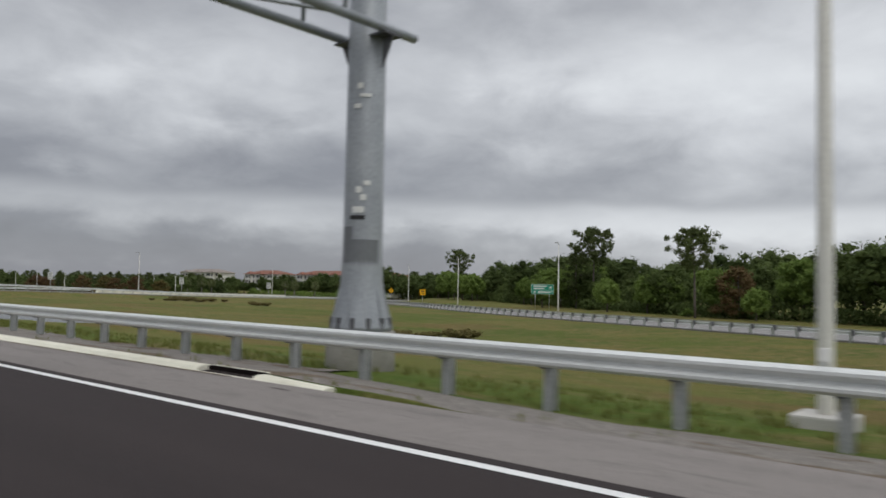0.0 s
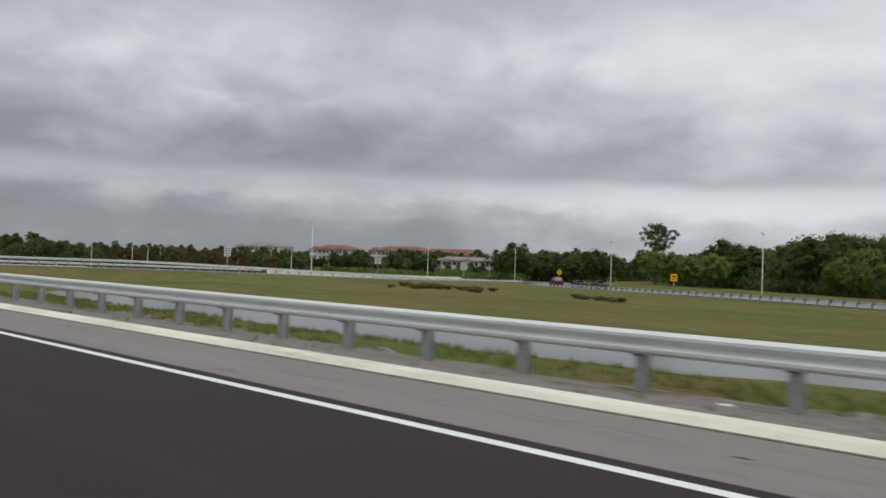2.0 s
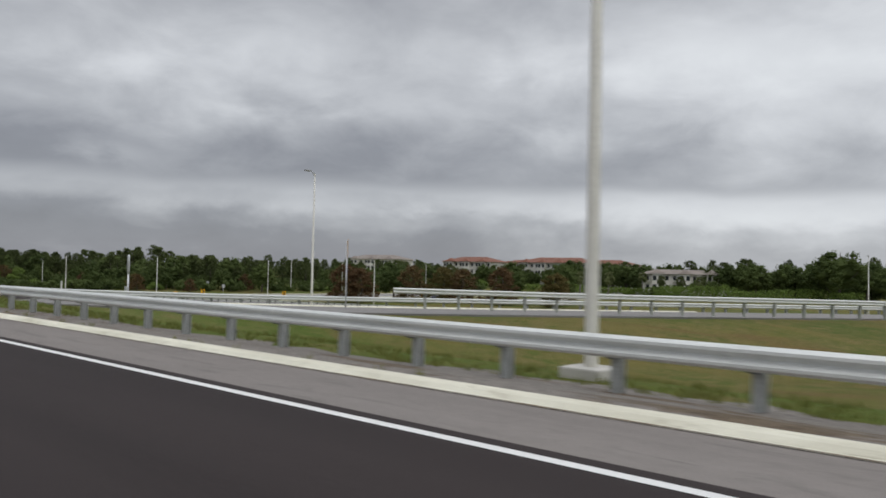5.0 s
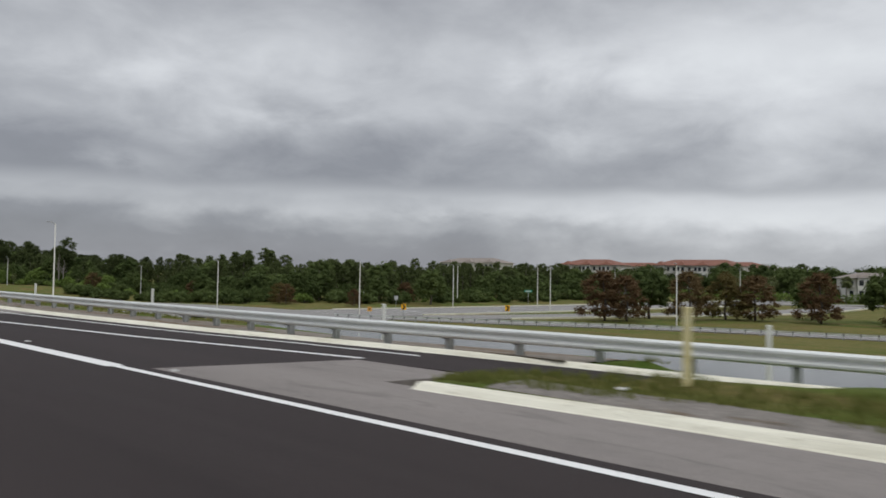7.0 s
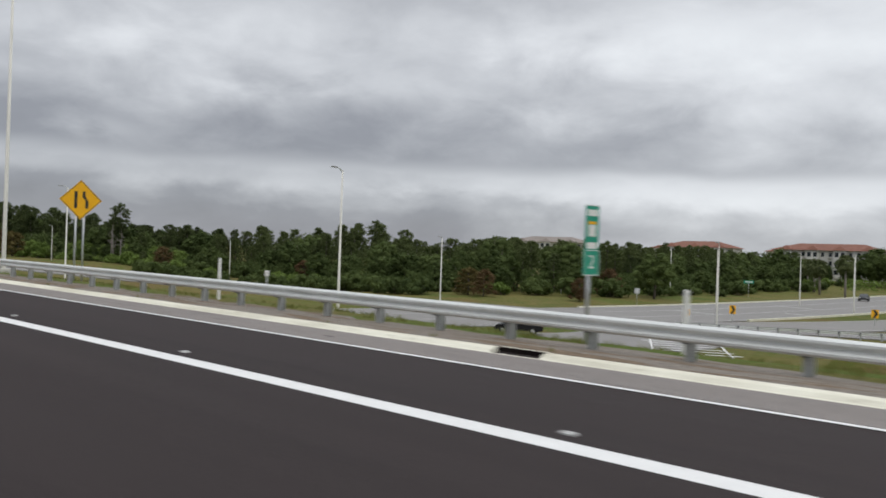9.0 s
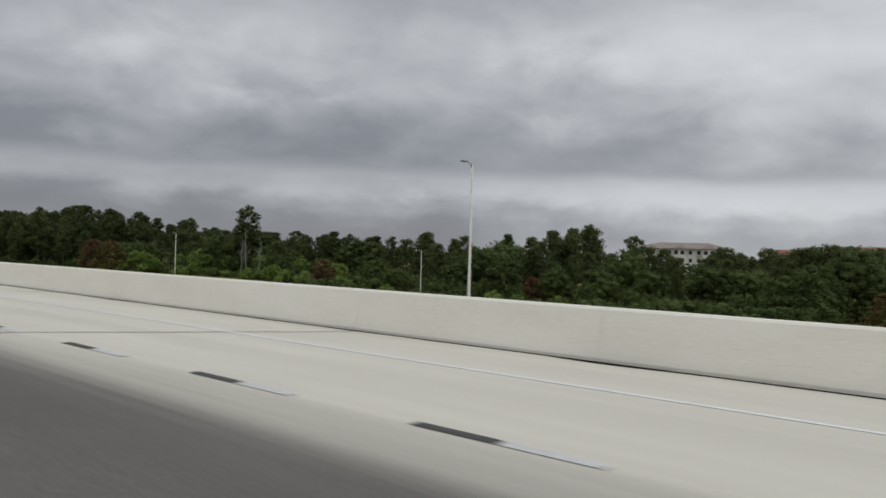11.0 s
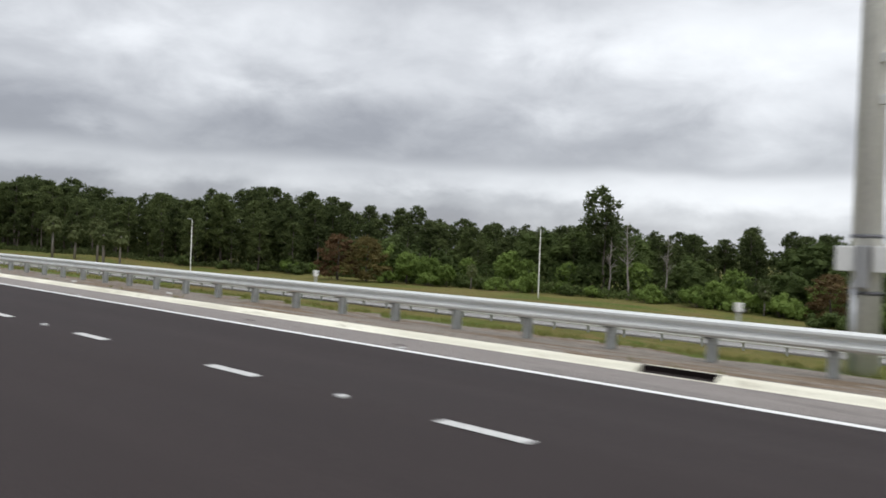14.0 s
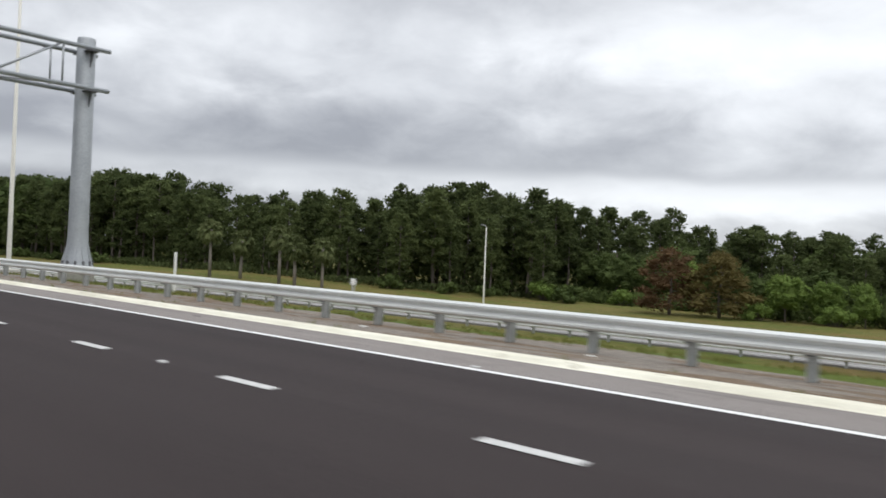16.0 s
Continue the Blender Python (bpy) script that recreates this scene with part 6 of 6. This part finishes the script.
def lane_arrow(x):
    """The slanted arrow that sends drivers to the left lane; its tip lies ahead and to the left."""
    bm = bmesh.new()
    tip, tail = Vector((1.25, 1.0)), Vector((-1.23, -1.03))
    d = (tip - tail).normalized()
    n = Vector((-d.y, d.x))
    neck = tail + d * 1.5
    poly = [tail + n * 0.10, neck + n * 0.11, neck - d * 0.12 + n * 0.5, tip, neck - d * 0.12 - n * 0.5, neck - n * 0.11, tail - n * 0.10]
    for ids in ((0, 1, 5, 6), (1, 2, 3), (1, 3, 5), (5, 3, 4)):
        bm.faces.new([bm.verts.new((poly[k].x, poly[k].y, road_z(-6.55 + poly[k].y) + 0.009)) for k in ids])
    bmesh.ops.recalc_face_normals(bm, faces=bm.faces)
    ob = part("lane_arrow", bm, M["paint"])
    ob.matrix_basis = pose(x, -6.55, 0)
    tagged(ob, "long white painted lane arrow slanting to the next lane", "road marking", kind="structure")


lane_arrow(391.3)
lane_arrow(481.9)


def word(x, text):
    cu = bpy.data.curves.new("road_word", "FONT")
    cu.body, cu.size, cu.align_x, cu.space_character = text, 1.0, "CENTER", 1.1
    cu.materials.append(M["paint"])
    ob = new("road_word", cu)
    ob.matrix_basis = pose(x, -6.8, road_z(-6.8) + 0.012, 0, 0, -90) @ Matrix.Rotation(math.atan(0.038), 4, "Y") @ Matrix.Diagonal((0.76, 3.45, 1, 1))
    tagged(ob, "tall white painted word on the asphalt lane", "road marking", kind="structure")


word(382.65, "MERGE")
word(473.3, "MERGE")


def marks_on_deck():
    """Joints across the bridge deck and the grime along the foot of the barrier."""
    bm = bmesh.new()
    for x in (340.2, 356.4, 371.9):
        pts = [(x + 0.17 * y + 0.06 * noise.noise((y * 0.6, x, 0)), y) for y in [16 - 1.3 * k for k in range(22)]]
        for (xa, ya), (xb, yb) in zip(pts, pts[1:]):
            if yb < -11.6:
                continue
            bm.faces.new([bm.verts.new(p) for p in ((xa - 0.05, ya, road_z(ya) + 0.005), (xa + 0.05, ya, road_z(ya) + 0.005), (xb + 0.05, yb, road_z(yb) + 0.005), (xb - 0.05, yb, road_z(yb) + 0.005))])
    ob = part("deck_joint", bm, M["gravel"])
    tagged(ob, "worn dark joints across the bridge deck", "joint", kind="structure")
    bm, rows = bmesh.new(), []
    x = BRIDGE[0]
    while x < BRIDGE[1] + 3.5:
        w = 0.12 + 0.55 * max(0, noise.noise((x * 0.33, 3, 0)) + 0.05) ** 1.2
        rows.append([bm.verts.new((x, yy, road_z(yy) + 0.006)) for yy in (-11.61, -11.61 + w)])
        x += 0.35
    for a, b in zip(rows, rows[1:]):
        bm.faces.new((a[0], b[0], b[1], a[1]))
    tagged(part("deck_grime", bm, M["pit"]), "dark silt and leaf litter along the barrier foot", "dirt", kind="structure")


marks_on_deck()


def asphalt_scars():
    """Scuffs and thin patches on the shoulder."""
    bm = bmesh.new()
    rng = random.Random(5)
    for k in range(26):
        x, y = rng.uniform(-20, 520), rng.uniform(-7.4, -5.8)
        if 205 < x:
            y = rng.uniform(-10.0, -8.9)
        if 318 < x < 377:
            continue
        L, w = rng.uniform(0.05, 0.22), rng.uniform(0.015, 0.04)
        pts = [(x + L * math.cos(a) * (1 + 0.3 * rng.random()), y + w * math.sin(a) * (1 + 0.5 * rng.random())) for a in (2 * math.pi * q / 9 for q in range(9))]
        bm.faces.new([bm.verts.new((px, py, road_z(py) + 0.005)) for px, py in pts])
    tagged(part("shoulder_scars", bm, M["lane"]), "dark scuffs and scars on the asphalt shoulder", "stain", kind="stuff")


asphalt_scars()


def litter():
    rng = random.Random(9)
    proto = part("litter_scrap", boxed(0, 0, 0.01, 0.17, 0.09, 0.025, 0.007), M["white"])
    for x, y in ((56, -8.9), (101.5, -9.0), (118, -8.8), (108, -8.7), (207.5, -8.9), (193, -8.8), (440.5, -11.6), (446.3, -11.2), (455.8, -11.9), (488.7, -11.8), (494, -11.4), (411, -11.6), (84, -9.0)):
        ob = child("litter_scrap", proto.data, None, pose(x, y, ground_z(x, y) + 0.03, rng.uniform(-8, 8), rng.uniform(-8, 8), rng.uniform(0, 360)))
        tagged(ob, "pale scrap of litter lying on the verge", "litter", "litter on the verge")
    bpy.data.objects.remove(proto)


litter()


# ---------------------------------------------------------------- low white wall of the entry ramp
def ramp_wall():
    path = spline([(155.5, -125, -2.35), (152.5, -110, -2.1), (152, -92, -1.7), (156, -76, -1.35)], 4)
    ob = sweep("wall_ramp", [(-0.2, -0.4), (-0.2, 0.0), (-0.12, 0.55), (0.12, 0.55), (0.2, 0.0), (0.2, -0.4)], path, M["curb"], closed=True)
    tagged(ob, "low pale concrete wall along the entry ramp", "wall", kind="structure")


ramp_wall()


# ---------------------------------------------------------------- cars waiting at the junctions
PAINTS = {n: (lambda mm: (mm.color(c), mm.m)[1])(Mat(n, 0.25, 0.3, 0.6)) for n, c in (("dark_blue_car_paint", (0.02, 0.022, 0.05)), ("black_car_paint", (0.012, 0.012, 0.014)), ("dark_red_car_paint", (0.10, 0.012, 0.014)))}
M["glass"] = (lambda mm: (mm.color((0.02, 0.024, 0.028)), mm.m)[1])(Mat("dark_car_glass", 0.05, 0.0, 0.8))
M["tyre"] = mottled("tyre_rubber", (0.015, 0.015, 0.015), (0.03, 0.03, 0.03), 8, 60, 0.9, 0, 0.1)
M["tail"] = (lambda mm: (mm.color((0.35, 0.01, 0.01)), mm.m)[1])(Mat("red_tail_lamp", 0.2, 0.0, 0.6))


def car(x, y, z, yaw, paint, tall, label):
    root = thing("car", pose(x, y, z, 0, 0, yaw), label, "car", "cars on the side roads")
    h = 0.42 if tall else 0.0
    side = [(-2.2, 0.35), (-2.25, 0.75 + h * 0.5), (-2.1, 0.92 + h * 0.5), (-1.2, 0.98 + h * 0.5), (0.9, 0.95 + h * 0.5), (2.05, 0.78 + h * 0.4), (2.25, 0.6), (2.2, 0.32)]
    cab = [(-1.95 if tall else -1.65, 0.95 + h * 0.5), (-1.6 if tall else -0.95, 1.42 + h), (0.15, 1.44 + h), (1.05, 0.95 + h * 0.5)]

    def loft(poly, half, taper):
        bm = bmesh.new()
        a = [bm.verts.new((px, -half * (1 - taper * max(0, pz - 0.9)), pz)) for px, pz in poly]
        b = [bm.verts.new((px, half * (1 - taper * max(0, pz - 0.9)), pz)) for px, pz in poly]
        bm.faces.new(a)
        bm.faces.new(b[::-1])
        for k in range(len(poly)):
            bm.faces.new((a[k], b[k], b[(k + 1) % len(poly)], a[(k + 1) % len(poly)]))
        bmesh.ops.recalc_face_normals(bm, faces=bm.faces)
        bmesh.ops.bevel(bm, geom=list(bm.edges), offset=0.05, segments=2, affect="EDGES")
        return bm

    part("body", loft(side, 0.9, 0.0), PAINTS[paint], root)
    part("cabin", loft(cab, 0.84, 0.28), M["glass"], root, "dark glazed cabin")
    part("roof", boxed(-0.55, 0, 1.44 + h, 1.5 if not tall else 2.0, 1.2, 0.06, 0.025), PAINTS[paint], root)
    for sx in (-1.35, 1.4):
        for sy in (-0.84, 0.84):
            w = part("wheel", tube(bmesh.new(), [(sx, sy - 0.1, 0.33), (sx, sy + 0.1, 0.33)], [0.33, 0.33], 18), M["tyre"], root)
            part("rim", tube(bmesh.new(), [(sx, sy - 0.108, 0.33), (sx, sy + 0.108, 0.33)], [0.2, 0.2], 12), M["alu"], w)
    for sy in (-0.68, 0.68):
        part("tail_lamp", boxed(-2.22, sy, 0.8 + h * 0.4, 0.06, 0.3, 0.16, 0.015), M["tail"], root)
        part("headlight", boxed(2.16, sy, 0.66 + h * 0.3, 0.08, 0.34, 0.14, 0.015), M["white"], root)


def on_road(path, x):
    """The place and heading on a road's middle line at this x."""
    k = min(range(len(path) - 1), key=lambda q: abs(path[q].x - x))
    a, b = path[k], path[k + 1]
    return a, math.degrees(math.atan2(b.y - a.y, b.x - a.x))


for x, off, paint, tall, label in ((121, 1.8, "dark_blue_car_paint", False, "dark blue saloon car waiting on the exit ramp"), (129.5, 1.8, "black_car_paint", False, "black saloon car waiting on the exit ramp"), (138, 1.8, "dark_red_car_paint", True, "dark red van waiting on the exit ramp")):
    p, yaw = on_road(RAMP_A, x)
    n = Vector((-math.sin(radians(yaw)), math.cos(radians(yaw)), 0))
    car(p.x + n.x * off, p.y + n.y * off, p.z + 0.03, yaw, paint, tall, label)
car(304, -176, -5.94, 98, "black_car_paint", False, "black saloon car on the cross street")
car(273.5, -143, -5.92, 110, "dark_blue_car_paint", False, "dark blue saloon car on the arm of the junction")
car(306, -58, -5.94, 30, "black_car_paint", False, "black saloon car beside the junction")


# ---------------------------------------------------------------- buildings on the skyline
M["stucco"] = mottled("white_stucco", (0.68, 0.66, 0.61), (0.80, 0.78, 0.73), 0.4, 8, 0.9, 0, 0.1)
M["roof_tile"] = mottled("red_clay_roof", (0.17, 0.075, 0.05), (0.26, 0.115, 0.08), 0.5, 4, 0.85, 0, 0.3)
M["grey_roof"] = mottled("grey_brown_roof", (0.20, 0.17, 0.15), (0.30, 0.26, 0.23), 0.4, 4, 0.85, 0, 0.3)
M["window"] = (lambda mm: (mm.color((0.03, 0.035, 0.04)), mm.m)[1])(Mat("dark_window_glass", 0.1, 0.0, 0.6))


def apartment(x, y, z, yaw, w, d, floors, roof, label):
    """A block with storeys of windows, projecting bays, balconies and a hipped roof."""
    root = thing("apartment_building", pose(x, y, z, 0, 0, yaw), label, "building", "apartment buildings")
    h = floors * 3.1
    part("wall", boxed(0, 0, h / 2 - 0.5, w, d, h + 1.0), M["stucco"], root)
    bm = bmesh.new()
    e, rh = 1.1, min(w, d) * 0.16
    v = [bm.verts.new(p) for p in ((-w / 2 - e, -d / 2 - e, h), (w / 2 + e, -d / 2 - e, h), (w / 2 + e, d / 2 + e, h), (-w / 2 - e, d / 2 + e, h), (-w / 2 + d * 0.45, 0, h + rh), (w / 2 - d * 0.45, 0, h + rh))]
    for f in ((0, 1, 5, 4), (1, 2, 5), (2, 3, 4, 5), (3, 0, 4), (3, 2, 1, 0)):
        bm.faces.new([v[k] for k in f])
    part("roof", bm, M[roof], root, "hipped tiled roof")
    bays = max(2, int(w / 9))
    for b in range(bays):
        bx = -w / 2 + (b + 0.5) * w / bays
        bay = part("bay", boxed(bx, d / 2 + 0.6, h / 2 - 0.25, w / bays * 0.42, 1.6, h + 0.5), M["stucco"], root)
        bm = bmesh.new()
        hw = w / bays * 0.28
        q = [bm.verts.new(p) for p in ((bx - hw, d / 2 - 2, h + 0.05), (bx + hw, d / 2 - 2, h + 0.05), (bx + hw, d / 2 + 2.0, h + 0.05), (bx - hw, d / 2 + 2.0, h + 0.05), (bx, d / 2 - 2, h + 1.7), (bx, d / 2 + 0.3, h + 1.7))]
        for f in ((0, 3, 5, 4), (1, 4, 5, 2), (2, 5, 3), (0, 4, 1)):
            bm.faces.new([q[k] for k in f])
        part("gable", bm, M[roof], bay)
        for f in range(floors):
            zc = f * 3.1 + 1.6
            for ox in (-0.11, 0.11):
                win = part("window", boxed(bx + ox * w / bays, d / 2 + 1.41, zc, w / bays * 0.13, 0.05, 1.6), M["window"], root)
            for ox in (-0.36, 0.36):
                part("window", boxed(bx + ox * w / bays, d / 2 + 0.03, zc, w / bays * 0.11, 0.06, 1.5), M["window"], root)
            part("balcony", boxed(bx + 0.36 * w / bays, d / 2 + 0.5, zc - 1.15, w / bays * 0.18, 1.0, 0.15), M["stucco"], root)
    return root


RED = "white stucco apartment building with a red tiled hip roof"
apartment(390, -297, -3.1, 8, 28, 16, 3, "roof_tile", RED)
apartment(344, -304, -3.1, 4, 36, 16, 3, "roof_tile", RED)
apartment(461, -298, -2.2, 14, 34, 16, 3, "grey_roof", "white apartment building with a brown tiled hip roof")
apartment(264, -263, -4.2, 32, 28, 10, 2, "grey_roof", "white two-storey houses with grey roofs among trees")
apartment(318, -318, -5.6, 0, 22, 14, 3, "grey_roof", "white apartment building with many windows among trees")
apartment(362, -366, -6.2, 2, 46, 18, 4, "roof_tile", RED)
apartment(458, -446, -1.5, 10, 46, 16, 3, "roof_tile", RED)


# ---------------------------------------------------------------- grass blades and weeds along the verge
def grass_tufts(name, count, x0, x1, near, far, height, seed, label):
    rng = random.Random(seed)
    verts, faces = [], []
    for _ in range(count):
        x = rng.uniform(x0, x1)
        if 318 < x < 377:
            continue
        back = curb_back(x)
        y = back - near - (far - near) * rng.random() ** 1.6
        if noise.noise((x * 0.25, y * 0.6, 11)) < -0.12:
            continue
        z = ground_z(x, y)
        for _ in range(7):
            a, r = rng.uniform(0, 6.28), rng.uniform(0, 0.12)
            bx, by = x + math.cos(a) * r, y + math.sin(a) * r
            h, w = height * rng.uniform(0.5, 1.3), rng.uniform(0.008, 0.018)
            dx, dy = rng.uniform(-0.6, 0.6) * h, rng.uniform(-0.6, 0.6) * h
            k = len(verts)
            c, s = math.cos(a * 3), math.sin(a * 3)
            verts += [(bx - c * w, by - s * w, z - 0.02), (bx + c * w, by + s * w, z - 0.02), (bx + dx, by + dy, z + h)]
            faces.append((k, k + 1, k + 2))
    me = bpy.data.meshes.new(name)
    me.from_pydata(verts, [], faces)
    me.materials.append(M["drygrass"])
    tagged(new(name, me), label, "grass", kind="stuff")


grass_tufts("verge_grass", 9000, -15, 186, 1.8, 6.5, 0.12, 3, "rough green and straw grass blades along the verge")
grass_tufts("verge_grass", 8000, 226, 540, 3.0, 8.0, 0.12, 4, "rough green and straw grass blades along the verge")
grass_tufts("kerb_weeds", 420, -15, 203, -0.12, 0.5, 0.10, 7, "weeds creeping over the back of the kerb")
grass_tufts("kerb_weeds", 420, 236, 540, -0.12, 0.5, 0.10, 8, "weeds creeping over the back of the kerb")
grass_tufts("nose_grass", 4200, 184, 210.5, 0.3, 3.4, 0.10, 6, "rough dry grass blades on the merge nose")

# ---------------------------------------------------------------- painted hatching on the junction apron
def hatching():
    """White stripes slanting across the apron."""
    row = thing("painted_hatching", pose(294.5, -65, -5.95, 0, 0, 118), "white painted hatching on the junction apron", "road marking", kind="structure")
    first = part("stripe", boxed(0, 0, 0, 0.3, 5.0, 0.012), M["paint"], row)
    for k in range(1, 6):
        child("stripe", first.data, row, pose(k * 1.7, 0.5 * k, 0))
    for s in (-1, 1):
        part("outline", boxed(4.2, s * 2.9 + 1.2, 0, 11, 0.16, 0.012), M["paint"], row)


hatching()
for s in SOURCES:
    for o in (*s.children_recursive, s):
        bpy.data.objects.remove(o)
